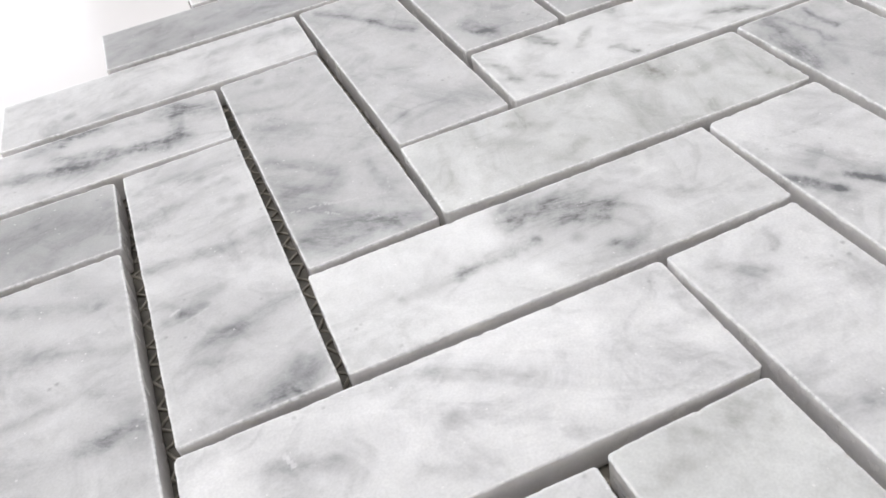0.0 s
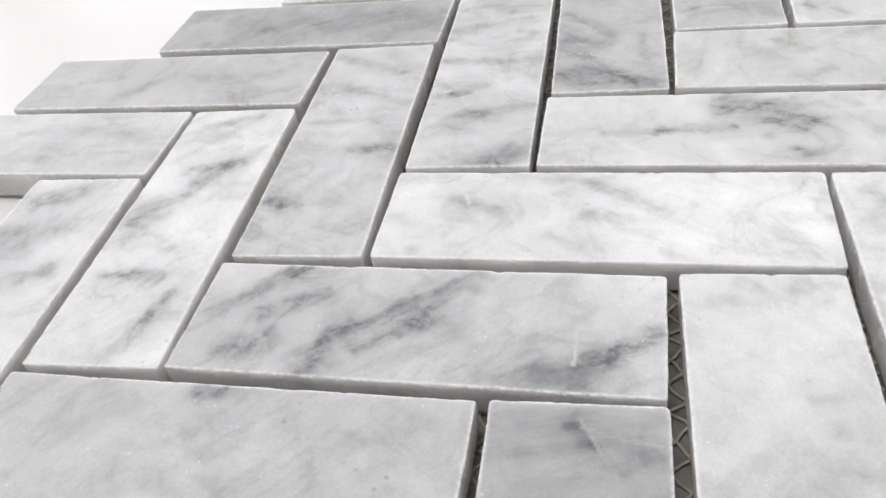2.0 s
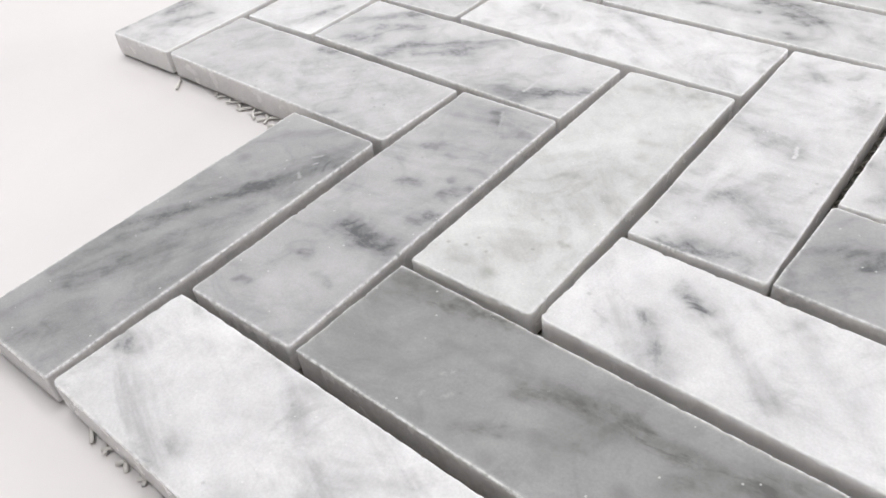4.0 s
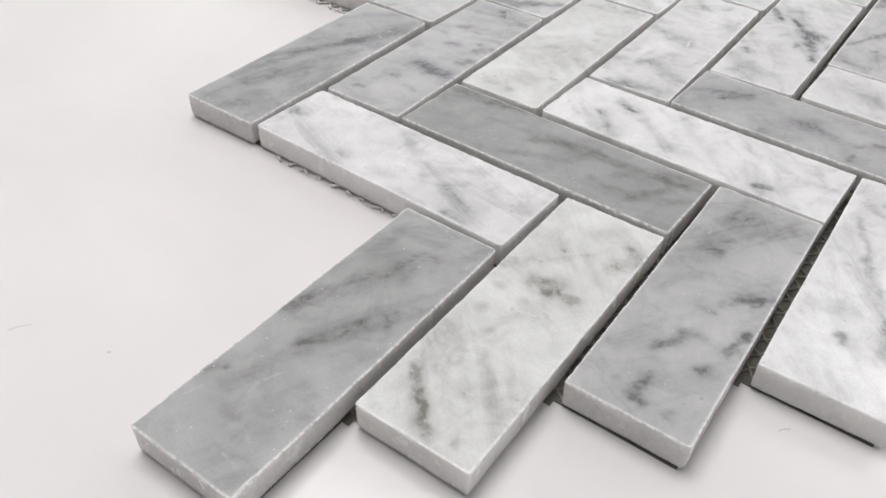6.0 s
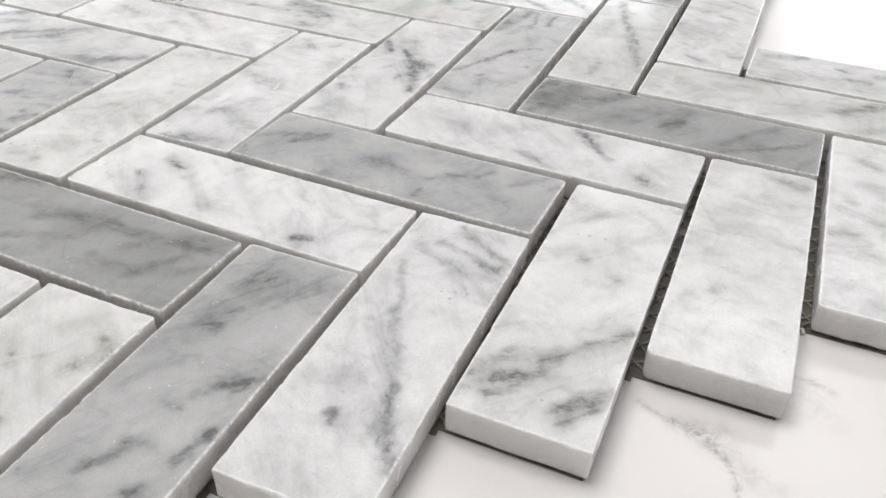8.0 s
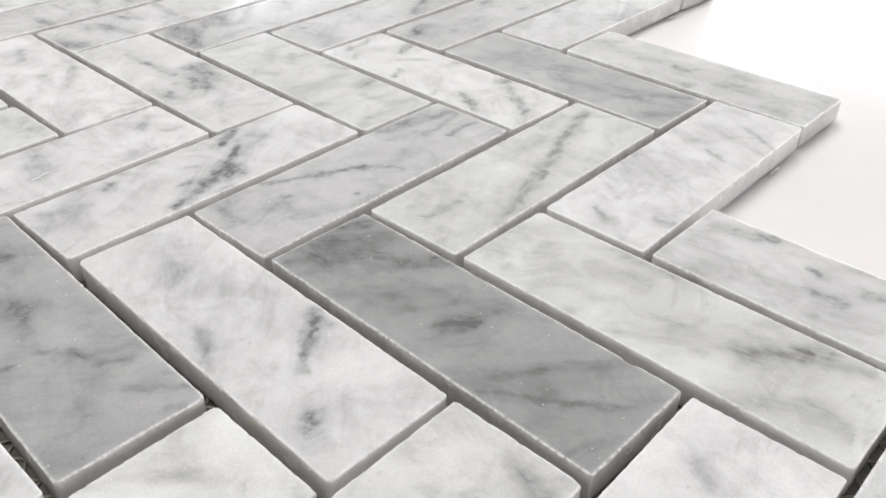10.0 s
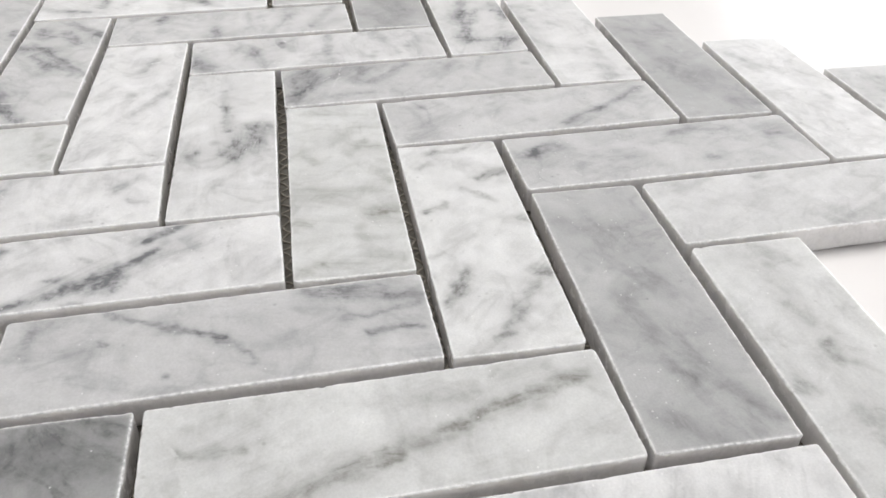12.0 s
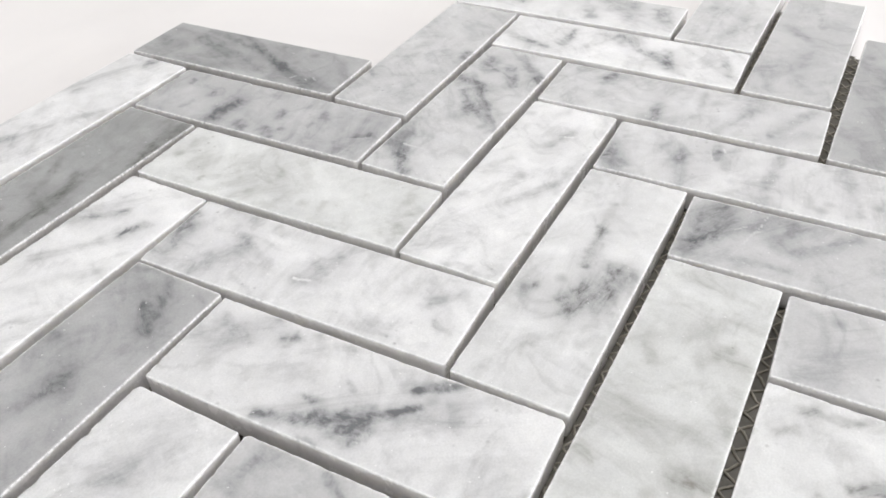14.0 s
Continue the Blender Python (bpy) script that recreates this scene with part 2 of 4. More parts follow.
tagged(boxes("floor", [(L, R, SOUTH - 0.2, N, FLOOR - 0.1, FLOOR)], FLOOR_GREY), "plain grey floor", "floor", kind="structure")
tagged(boxes("ceiling", [(L, R, SOUTH - 0.2, N, CEILING, CEILING + 0.1)], PAINT), "plain white ceiling", "ceiling", kind="structure")


def window_frame(name, span, along):
    a, b = span
    head = WEST_HEAD if along == "west" else HEAD
    bars = [(a, a + 0.03, SILL, head), (b - 0.03, b, SILL, head), (a + 0.03, b - 0.03, SILL, SILL + 0.03), (a + 0.03, b - 0.03, head - 0.03, head)]
    y, x = NORTH + 0.03, WEST - 0.03 if along == "west" else EAST + 0.03
    spans = [(p, q, y - 0.02, y + 0.02, z0, z1) if along == "north" else (x - 0.02, x + 0.02, p, q, z0, z1) for p, q, z0, z1 in bars]
    tagged(boxes(name, spans, FRAME_WHITE), "white painted window frame in the wall", "window", kind="structure")


for number, (span, along) in enumerate([(p, "north") for p in NORTH_PANES] + [(p, "west") for p in WEST_PANES] + [(p, "east") for p in ADDED_EAST_PANES], 1):
    window_frame("window_%d" % number, span, along)


# ---- smooth random field for veins and chips ----
TABLE_OF_CHANCE = np.random.RandomState(7).rand(64, 64)


def field(x, y):
    xi, yi = np.floor(x).astype(int), np.floor(y).astype(int)
    fx, fy = x - xi, y - yi
    fx, fy = fx * fx * (3 - 2 * fx), fy * fy * (3 - 2 * fy)
    at = lambda i, j: TABLE_OF_CHANCE[(xi + i) % 64, (yi + j) % 64]
    return (at(0, 0) * (1 - fx) + at(1, 0) * fx) * (1 - fy) + (at(0, 1) * (1 - fx) + at(1, 1) * fx) * fy


def rough_field(x, y):
    return field(x, y) * 0.55 + field(2.1 * x + 9, 2.1 * y + 5) * 0.3 + field(4.3 * x + 3, 4.3 * y + 8) * 0.15


def near_line(x, y, x0, y0, x1, y1):
    dx, dy = x1 - x0, y1 - y0
    s = np.clip(((x - x0) * dx + (y - y0) * dy) / max(dx * dx + dy * dy, 1e-6), 0, 1)
    return np.hypot(x - x0 - s * dx, y - y0 - s * dy)


def paint_veins(x, y, strokes, seed):
    """Vein strength at places in millimetres: ragged soft strokes of given half width and depth."""
    wx = x + 2.3 * (rough_field(x / 5 + seed, y / 5) - 0.5) + 1.5 * (rough_field(x / 1.6 + seed, y / 1.6 + 31) - 0.5)
    wy = y + 2.3 * (rough_field(x / 5 + 17, y / 5 + seed) - 0.5) + 1.5 * (rough_field(x / 1.6 + 13, y / 1.6 + seed) - 0.5)
    kept, pale = np.ones_like(x), np.zeros_like(x)
    for x0, y0, x1, y1, half, depth in strokes:
        far = near_line(wx, wy, x0, y0, x1, y1) / half
        close = 0.8 * np.exp(-((far / 0.8) ** 2)) + 0.3 * np.exp(-((far / 2.1) ** 2))
        if depth < 0:
            ragged = near_line(0.7 * x + 0.3 * wx, 0.7 * y + 0.3 * wy, x0, y0, x1, y1) / max(0.8 * half, 0.17)
            pale = np.maximum(pale, -depth * np.exp(-(ragged**2)))
        else:
            kept = kept * (1 - depth * np.minimum(close, 1))
    return np.where(pale > 0.05, -pale, 0.7 * np.tanh((1 - kept) / 0.7))


# ---- table ----
table = tagged(new("table"), "white stone-topped table under the tile sheet", "table")
table.location = (0.1, 0.05, FLOOR)


def stepped(lo, hi, fine_lo, fine_hi, step):
    return np.concatenate([np.linspace(lo, fine_lo, 12)[:-1], np.arange(fine_lo, fine_hi, step), np.linspace(fine_hi, hi, 12)])


def stone_top():
    xs, ys = stepped(-0.8, 1.0, 0.2, 0.3, 0.0005), stepped(-0.7, 0.8, -0.1, 0.02, 0.0005)
    gx, gy = np.meshgrid(xs, ys, indexing="ij")
    nx, ny = len(xs), len(ys)
    verts = np.stack([gx.ravel() - 0.1, gy.ravel() - 0.05, np.full(gx.size, -FLOOR)], 1)
    i, j = np.meshgrid(np.arange(nx - 1), np.arange(ny - 1), indexing="ij")
    a = (i * ny + j).ravel()
    faces = np.stack([a, a + ny, a + ny + 1, a + 1], 1).tolist()
    # Underside and edges of the slab.
    low = len(verts)
    ring = [k * ny for k in range(nx)] + [(nx - 1) * ny + k for k in range(1, ny)] + [k * ny + ny - 1 for k in range(nx - 2, -1, -1)] + [k for k in range(ny - 2, 0, -1)]
    below = verts[ring] - np.array((0, 0, 0.02))
    n = len(ring)
    faces += [[ring[k], low + k, low + (k + 1) % n, ring[(k + 1) % n]] for k in range(n)]
    faces.append(list(range(low + n - 1, low - 1, -1)))
    verts = np.concatenate([verts, below])
    ob = mesh_object("top", verts.tolist(), faces, STONE_TOP, table)
    mx, my = (verts[:, 0] + 0.1) * 1000, (verts[:, 1] + 0.05) * 1000
    kept = np.ones(len(verts))
    for line, half, depth in TABLE_VEINS:
        for p, q in zip(line, line[1:]):
            wx = mx + 3 * (rough_field(mx / 5, my / 5) - 0.5)
            wy = my + 3 * (rough_field(mx / 5 + 20, my / 5) - 0.5)
            kept *= 1 - depth * np.exp(-((near_line(wx, wy, *p, *q) / half) ** 2))
    ob.data.attributes.new("vein", "FLOAT", "POINT").data.foreach_set("value", (1 - kept).astype(np.float32))
    tagged(ob, "white polished stone slab with faint grey veins")


TABLE_VEINS = [
    ([(231, -55), (236.2, -56), (241.2, -57.1), (245, -60.3), (249, -65.3), (251, -70)], 0.7, 0.5),
    ([(238, -56.6), (242, -57.3), (246, -60.8)], 1.8, 0.35),
    ([(241, -56.2), (246, -57), (250, -61.5), (254, -64)], 2.6, 0.14),
    ([(252, -37), (257.3, -37.1), (261.8, -38.4)], 0.8, 0.3),
    ([(250, -44), (256, -42), (262, -46)], 3.5, 0.1),
    ([(188, -110), (194, -118)], 1.5, 0.1),
]
stone_top()
boxes("body", [(-0.7, 0.7, -0.6, 0.6, 0, -FLOOR - 0.02)], CABINET, table, 0.004)

# ---- the mosaic sheet ----
PITCH, GAP, END_GAP, TOP, BASE = 0.0254, 0.0019, 0.0024, 0.0068, 0.0006
sheet = tagged(new("mosaic_tile_sheet"), "herringbone sheet of grey and white marble tiles on mesh", "tile sheet")
PLAN = []


def cells(kind, k, m):
    """The tile's corner, length along x and along y, in pitches."""
    return (k + 3 * m, k - 3 * m, 3, 1) if kind == "H" else (k + 3 * m, k - 3 * m + 1, 1, 3)


def lines_across(half):
    edge = np.array([0.0, 0.00006, 0.00014, 0.00024, 0.0004, 0.0007, 0.001])
    inner = np.linspace(-half + 0.0013, half - 0.0013, int(half * 2 / 0.00034))
    return np.concatenate([-half + edge, inner, half - edge[::-1]])


def marble_tile(kind, k, m, tone, green, offset, label, veins):
    u, v, w, h = cells(kind, k, m)
    seed = (k * 7.3 + m * 13.7 + (5.1 if kind == "H" else 0)) % 41
    hx, hy = (w * PITCH - (END_GAP if w > h else GAP)) / 2, (h * PITCH - (END_GAP if h > w else GAP)) / 2
    xs, ys = lines_across(hx), lines_across(hy)
    gx, gy = np.meshgrid(xs, ys, indexing="ij")
    nx, ny = gx.shape
    # Distance from the rim, in metres, and a ragged arris.
    rim = np.minimum(hx - np.abs(gx), hy - np.abs(gy))
    chip = rough_field(gx * 900 + seed, gy * 900 + 3 * seed)
    nick = rough_field(gx * 420 + 2 * seed, gy * 420 + seed)
    radius = 0.00016 + 0.0013 * np.clip(chip - 0.5, 0, 1) + 0.0035 * np.clip(nick - 0.7, 0, 1)
    gone = np.clip(1 - rim / radius, 0, 1)
    gz = TOP - radius * (1 - np.sqrt(1 - gone**2)) * 0.95
    # Rounded corners in plan.
    turn = 0.00025 + 0.0014 * field(gx * 0 + seed, np.sign(gx) * 2.3 + np.sign(gy) * 5.7 + 20) ** 2
    qx, qy = np.abs(gx) - (hx - turn), np.abs(gy) - (hy - turn)
    inside = (qx > 0) & (qy > 0)
    shrink = np.where(inside, np.maximum(qx, qy) / np.maximum(np.hypot(qx, qy), 1e-9), 1)
    px = np.where(inside, np.sign(gx) * (hx - turn + qx * shrink), gx)
    py = np.where(inside, np.sign(gy) * (hy - turn + qy * shrink), gy)
    # Slightly wavy sawn sides.
    wave = 0.00022 * (rough_field(gx * 130 + seed, gy * 130) - 0.5)
    px, py = px + wave * np.sign(gx) * (rim < 0.0006), py + wave * np.sign(gy) * (rim < 0.0006)
    top = np.stack([px.ravel(), py.ravel(), gz.ravel()], 1)
    i, j = np.meshgrid(np.arange(nx - 1), np.arange(ny - 1), indexing="ij")
    a = (i * ny + j).ravel()
    faces = np.stack([a, a + ny, a + ny + 1, a + 1], 1).tolist()
    ring = [n * ny for n in range(nx)] + [(nx - 1) * ny + n for n in range(1, ny)] + [n * ny + ny - 1 for n in range(nx - 2, -1, -1)] + list(range(ny - 2, 0, -1))
    verts, above, n = [top], ring, len(ring)
    count = len(top)
    for z, inset in ((TOP, 0.0), (TOP - 0.002, 0.0), (BASE + 0.0012, 0.00005), (BASE + 0.0004, 0.00008), (BASE, 0.0004)):
        level = top[ring].copy()
        lip = level[:, 2] - 0.00012
        rag = rough_field(level[:, 0] * 400 + seed, level[:, 1] * 400 + z * 9000)
        level[:, 2] = z + (0.0004 * (rag - 0.4) if inset == 0.0004 else 0)
        level[:, 0] -= np.sign(level[:, 0]) * (inset + 0.00016 * (rag - 0.5)) * (np.abs(level[:, 0]) > hx - 0.002)
        level[:, 1] -= np.sign(level[:, 1]) * (inset + 0.00016 * (rag - 0.5)) * (np.abs(level[:, 1]) > hy - 0.002)
        if z == TOP:
            level[:, 2] = lip
        below = list(range(count, count + n))
        faces += [[above[q], below[q], below[(q + 1) % n], above[(q + 1) % n]] for q in range(n)]
        verts.append(level)
        above, count = below, count + n
    faces.append(above[::-1])
    verts = np.concatenate(verts)
    ob = mesh_object("tile", verts.tolist(), faces, MARBLE, sheet)
    ob.data.shade_smooth()
    strength = paint_veins(verts[:, 0] * 1000, verts[:, 1] * 1000, veins, seed)
    strength[len(top):] *= 0.6
    edge = np.ones(len(verts))
    edge[: len(top)] = np.clip(1 - (rim.ravel() - 0.00014) / 0.00035, 0, 1)
    edge[len(top):] = 0.4
    sawn_lit = (np.arange(len(verts)) >= len(top)).astype(np.float32)
    ob.data.attributes.new("vein", "FLOAT", "POINT").data.foreach_set("value", strength.astype(np.float32))
    ob.data.attributes.new("rim", "FLOAT", "POINT").data.foreach_set("value", edge.astype(np.float32))
    ob.data.attributes.new("sawn_lit", "FLOAT", "POINT").data.foreach_set("value", sawn_lit)
    # The bed follows the longer veins.
    cx = sum(d * ((p - x) ** 2 - (q - y) ** 2) for x, y, p, q, _, d in veins)
    cy = sum(d * 2 * (p - x) * (q - y) for x, y, p, q, _, d in veins)
    ob["tone"], ob["green"], ob["bed"] = tone, green, -0.5 * math.atan2(cy, cx)
    dx, dy, turned = offset
    tilt = random.Random(seed).uniform
    ob.location = ((u + w / 2) * PITCH + dx / 1000, (v + h / 2) * PITCH + dy / 1000, 0)
    ob.rotation_euler = (radians(tilt(-0.25, 0.25)), radians(tilt(-0.12, 0.12)), radians(turned))
    tagged(ob, label)
    PLAN.append((u, v, w, h))


# Kind, row, column, reflectance, green cast, shift in mm and turn in degrees, label, veins in mm.
marble_tile("H", 1, 0, 0.75, 0, (-0.06, -0.19, -0.73), "white polished marble tile with faint clouding", [
    (-33.9, -1.6, -31.9, -3.1, 2.2, 0.15), (-24.2, 4.1, -17.6, 0.6, 2, 0.22), (-13.1, 10.7, -7.5, 9.3, 2.4, 0.18),
    (-1.9, 8.6, 11.3, 1.3, 1.4, 0.25), (-8.1, -5.6, -3.2, -8.6, 1.2, 0.15), (28.6, -0.2, 30.8, -1.0, 1, 0.12),
    (-22.9, 5.4, -22.1, 2.8, 0.24, -0.25)])
marble_tile("H", 0, 0, 0.63, 0, (-0.75, -0.64, -1.15), "light grey polished marble tile with dark grey veins", [
    (-33.2, 0.1, -23.0, 10.0, 2.4, 0.34), (-27.8, -6.8, -21.9, -5.3, 3, 0.38), (-25.6, -0.4, -16.0, 5.1, 1.9, 0.35),
    (-15.2, -10.9, -10.8, -1.2, 2, 0.42), (-10.5, -3.1, 9.0, 10.8, 2, 0.3), (-7.0, -6.0, 3.0, 1.9, 1.5, 0.3),
    (-1.6, 0.2, 4.5, 4.8, 1.3, 0.25), (19.2, -9.1, 24.7, -10.1, 2.2, 0.45), (24.9, -7.7, 35.0, -0.2, 2.1, 0.4),
    (26.6, -5.1, 33.3, -1.9, 1.4, 0.3), (24.6, 9.6, 24.3, -6.8, 0.32, -0.12), (-23.0, 10.0, -19.8, 11.4, 1.5, 0.4)])
marble_tile("V", 0, 0, 0.63, 0, (-0.08, -0.17, 0.86), "light grey polished marble tile with a few grey veins", [
    (3.1, -4.7, 11.6, -5.2, 2.2, 0.35), (-10.1, -21.2, -6.9, -22.6, 1.7, 0.4), (-9.8, 33.0, 6.3, 24.9, 1.7, 0.25),
    (-4.9, 18.5, 12.3, 11.1, 1.6, 0.2), (-8.3, 5.3, 1.8, 5.3, 1.4, 0.15), (-5.0, -22.6, 3.7, -22.4, 1.7, 0.12),
    (2.9, 32.5, 12.3, 23.6, 3, 0.15)])
marble_tile("V", 1, 0, 0.66, 0, (0.48, -0.19, 0.62), "white polished marble tile with a few grey veins", [
    (3.8, -34.4, 12.5, -31.0, 3.1, 0.5), (1.0, -36.1, 9.1, -34.0, 1.8, 0.35), (-3.1, -19.0, 11.6, -15.2, 2.5, 0.32),
    (-9.0, -11.1, -0.1, -7.8, 1.5, 0.25), (-9.2, -6.5, -6.3, -11.4, 1.2, 0.2), (-11.2, 18.7, 7.0, 22.8, 1.7, 0.2),
    (-10.8, 4.0, 11.0, 1.9, 1.8, 0.22), (-9.5, -26.6, 0.1, -20.9, 1.4, 0.15), (-8.9, 29.6, 0.2, 29.9, 1.5, 0.15),
    (-6.5, -12.7, -3.0, -11.3, 0.18, -0.25), (-8.8, -9.8, -7.3, -9.0, 0.18, -0.21)])
marble_tile("V", -1, 0, 0.76, 0, (-0.41, -0.95, 1.19), "white polished marble tile with a few grey veins", [
    (-3.7, 31.2, 4.9, 33.5, 2.1, 0.25), (-8.5, -2.4, 3.2, 14.7, 2.2, 0.35), (-8.5, -7.5, -2.8, 0.9, 1.6, 0.25),
    (-4.1, 14.2, 5.7, 17.5, 1.9, 0.3), (-7.8, -16.4, 3.1, -16.4, 1.5, 0.4), (2.1, -34.6, 7.6, -24.8, 2.5, 0.3),
    (4.5, -30.3, 7.1, -20.6, 1.5, 0.25)])
marble_tile("V", -2, 0, 0.72, 0, (-0.61, -0.85, 0.77), "white polished marble tile with a few grey veins", [
    (-10.4, 9.9, -7.3, 18.6, 4.8, 0.3), (-6.8, 28.8, -0.1, 31.8, 3.3, 0.3), (-0.7, 7.0, 7.7, 9.0, 1.9, 0.25),
    (-16.5, -16.0, -6.6, -15.7, 3.4, 0.4), (-16.7, -9.2, -11.7, 1.8, 2.2, 0.2), (-3.8, -29.3, -0.7, -24.4, 2.3, 0.25),
    (1.8, -23.8, 3.0, -15.2, 2.2, 0.15),
    (-11.9, -35.8, -12.4, -23.5, 1.6, 0.4), (-8.5, -20.5, -12, -11.4, 1.8, 0.5), (2.3, 6.7, 6.4, 10.9, 1.4, 0.45), (-2, -25, 3.6, -15.8, 1.2, 0.25)])
marble_tile("H", -1, -1, 0.64, 0, (-0.46, -0.76, -0.89), "light grey polished marble tile with faint clouding", [
    (-6.9, -6.7, 9.3, -6.5, 3.3, 0.15), (10.5, 4.1, 29.8, 1.4, 2.9, 0.15), (-40.0, -10.3, -26.2, -9.2, 0.79, -0.04)])
marble_tile("H", 0, -1, 0.53, 0, (-0.70, -0.69, -0.74), "grey polished marble tile with faint clouding", [
    (4.2, 1.4, 17.9, -1.0, 3.6, 0.15), (21.3, 0.7, 27.0, 3.0, 1.7, 0.2), (-10.6, -6.9, -3.8, -1.7, 2.4, 0.2)])
marble_tile("H", 1, -1, 0.45, 0, (0.29, 0.02, -0.87), "dark grey polished marble tile with faint clouding", [
    (-20.1, -11.2, -12.7, 0.4, 3.6, 0.2), (-10.3, -2.9, -2.9, 1.0, 3.3, 0.25), (5.9, -0.8, 24.0, 6.3, 3.7, 0.15),
    (19.2, 1.8, 31.5, 1.8, 2.8, 0.2)])
marble_tile("H", 2, -1, 0.67, 0, (0.13, -0.05, -0.89), "white polished marble tile with a few grey veins", [
    (2.1, 13.3, 9.5, 10.7, 2.9, 0.5), (10.3, -0.3, 23.0, -6.7, 2, 0.4), (24.5, 8.2, 37.8, 1.4, 4.1, 0.35),
    (-4.1, 9.7, 6.5, -2.8, 2.4, 0.25), (3.0, -2.7, 12.3, -6.7, 1.7, 0.2),
    (-35.7, 7.5, 0.6, -3, 1.6, 0.5), (0.6, -3, 27.7, -4.8, 2, 0.55), (26, -4.7, 28.1, 8.8, 1.5, 0.55), (-22.6, -9.2, -35.7, 7.5, 1.3, 0.4), (2.2, 8, 3.5, 10.9, 1.2, 0.4), (-16.5, -0.1, -27.7, 10.2, 1, 0.35)])
marble_tile("H", 3, -1, 0.68, 0, (0.32, 0.19, -0.89), "white polished marble tile with faint clouding", [
    (-25.1, -12.2, 0.3, -9.9, 3.8, 0.12), (25.1, 3.4, 33.0, 4.3, 3.1, 0.15)])
marble_tile("H", 4, -1, 0.46, 0, (0.52, 0.43, -0.89), "grey polished marble tile with faint clouding", [
    (-14.2, -6.2, 20.7, -0.1, 3.1, 0.2), (-25.5, -6.1, -21.9, 4.2, 2.6, 0.15), (2.7, 0.6, 11.9, 7.6, 4.3, 0.15),
    (28.7, 5.0, 31.2, 12.1, 2.9, 0.25)])
marble_tile("H", 5, -1, 0.72, 0, (0.72, 0.66, -0.89), "white polished marble tile with faint clouding", [
    (-27.7, -8.4, -16.6, -4.0, 2.2, 0.2)])
marble_tile("H", 6, -1, 0.59, 0, (0.91, 0.90, -0.89), "light grey polished marble tile with faint clouding", [])
marble_tile("H", -1, 0, 0.58, 0, (-0.87, -0.77, -0.58), "light grey polished marble tile with a few grey veins", [
    (-3.1, 10.2, -0.4, 12.1, 2, 0.5), (18.9, -10.2, 20.4, -9.0, 1.1, 0.3), (-20.2, 2.2, -13.7, 7.9, 2.4, 0.12),
    (2.4, -4.0, 6.3, -5.9, 1.3, 0.15), (24.3, -1.3, 27.3, 1.1, 1.4, 0.12), (4.0, 2.6, 10.0, 1.3, 0.24, -0.25),
    (32.5, -7.6, 33.8, -6.4, 0.33, -0.21), (34.7, -8.8, 35.5, -7.9, 0.26, -0.21)])
marble_tile("V", -2, 1, 0.42, 0, (-1.10, -0.81, 1.05), "dark grey polished marble tile with a few grey veins", [
    (-7.3, -34.6, -4.6, -15.3, 2.5, 0.2), (-13.6, -13.1, -2.5, 5.8, 1.7, 0.4), (-2.5, 5.8, 11.2, 27.2, 1.8, 0.45),
    (-3.2, -22.3, 3.5, 0.9, 2.6, 0.3), (-0.6, -35.1, 3.7, -26.7, 2.4, 0.25), (-5.0, 29.6, 3.8, 38.2, 2.3, 0.25),
    (6.0, 27.5, 10.5, 27.9, 1.9, 0.4), (9.4, -15.3, 11.5, -8.1, 1.8, 0.3), (4.6, 26.7, 5.9, 28.1, 0.28, -0.29),
    (5.7, 21.4, 7.1, 20.3, 0.23, -0.29), (6.4, 24.9, 6.7, 25.5, 0.22, -0.25),
    (-10, -22.8, -3.9, 1.8, 1.2, 0.35), (-3.9, 1.8, 6.6, 25.4, 1, 0.45)])
marble_tile("V", -1, 1, 0.51, 0, (-0.43, -0.50, 1.01), "grey polished marble tile with dark grey veins", [
    (-2.2, -10.0, 2.9, -10.7, 1.8, 0.45), (3.5, -11.3, 8.6, -10.8, 1.6, 0.5), (7.4, -2.3, 9.3, -2.1, 1.6, 0.4),
    (-0.9, 5.6, 0.7, 5.5, 1.2, 0.45), (-2.7, -19.8, -1.2, -19.7, 1.3, 0.35), (-7.2, -30.7, -5.7, -30.6, 1.1, 0.35),
    (3.1, -22.5, 6.9, -23.5, 0.97, 0.2), (-5.9, 15.9, -3.3, 16.4, 1.3, 0.3), (8.1, 29.2, 9.8, 28.9, 1.3, 0.4),
    (-1.0, 32.7, 0.7, 32.4, 1, 0.3), (0.5, 16.3, 1.6, 15.8, 0.92, 0.25), (9.5, -33.9, 10.6, -29.8, 1.5, 0.15),
    (9.1, 6.5, 10.5, 6.4, 1.1, 0.3), (-1.8, -11.9, 5.8, -10.7, 3.6, 0.2), (0.6, 34.1, 8.8, 18.9, 0.16, -0.23),
    (0.8, 32.8, 10.8, 30.5, 0.18, -0.21),
    (0.9, 6.4, 2.5, 5.3, 0.9, 0.35), (7.3, 5.2, 9.2, 4.4, 1, 0.4), (9.2, -0.5, 11.3, -0.7, 1.2, 0.45), (-2.8, 4.1, -1.1, 4.1, 0.8, 0.3), (11.1, 8.6, 12.3, 8.3, 0.8, 0.3), (0.6, -8.8, 8.5, -10.2, 0.9, 0.45), (6.3, 9.7, 7.5, 9.2, 0.8, 0.3), (0.9, 30.5, 2.8, 29.9, 0.9, 0.3)])
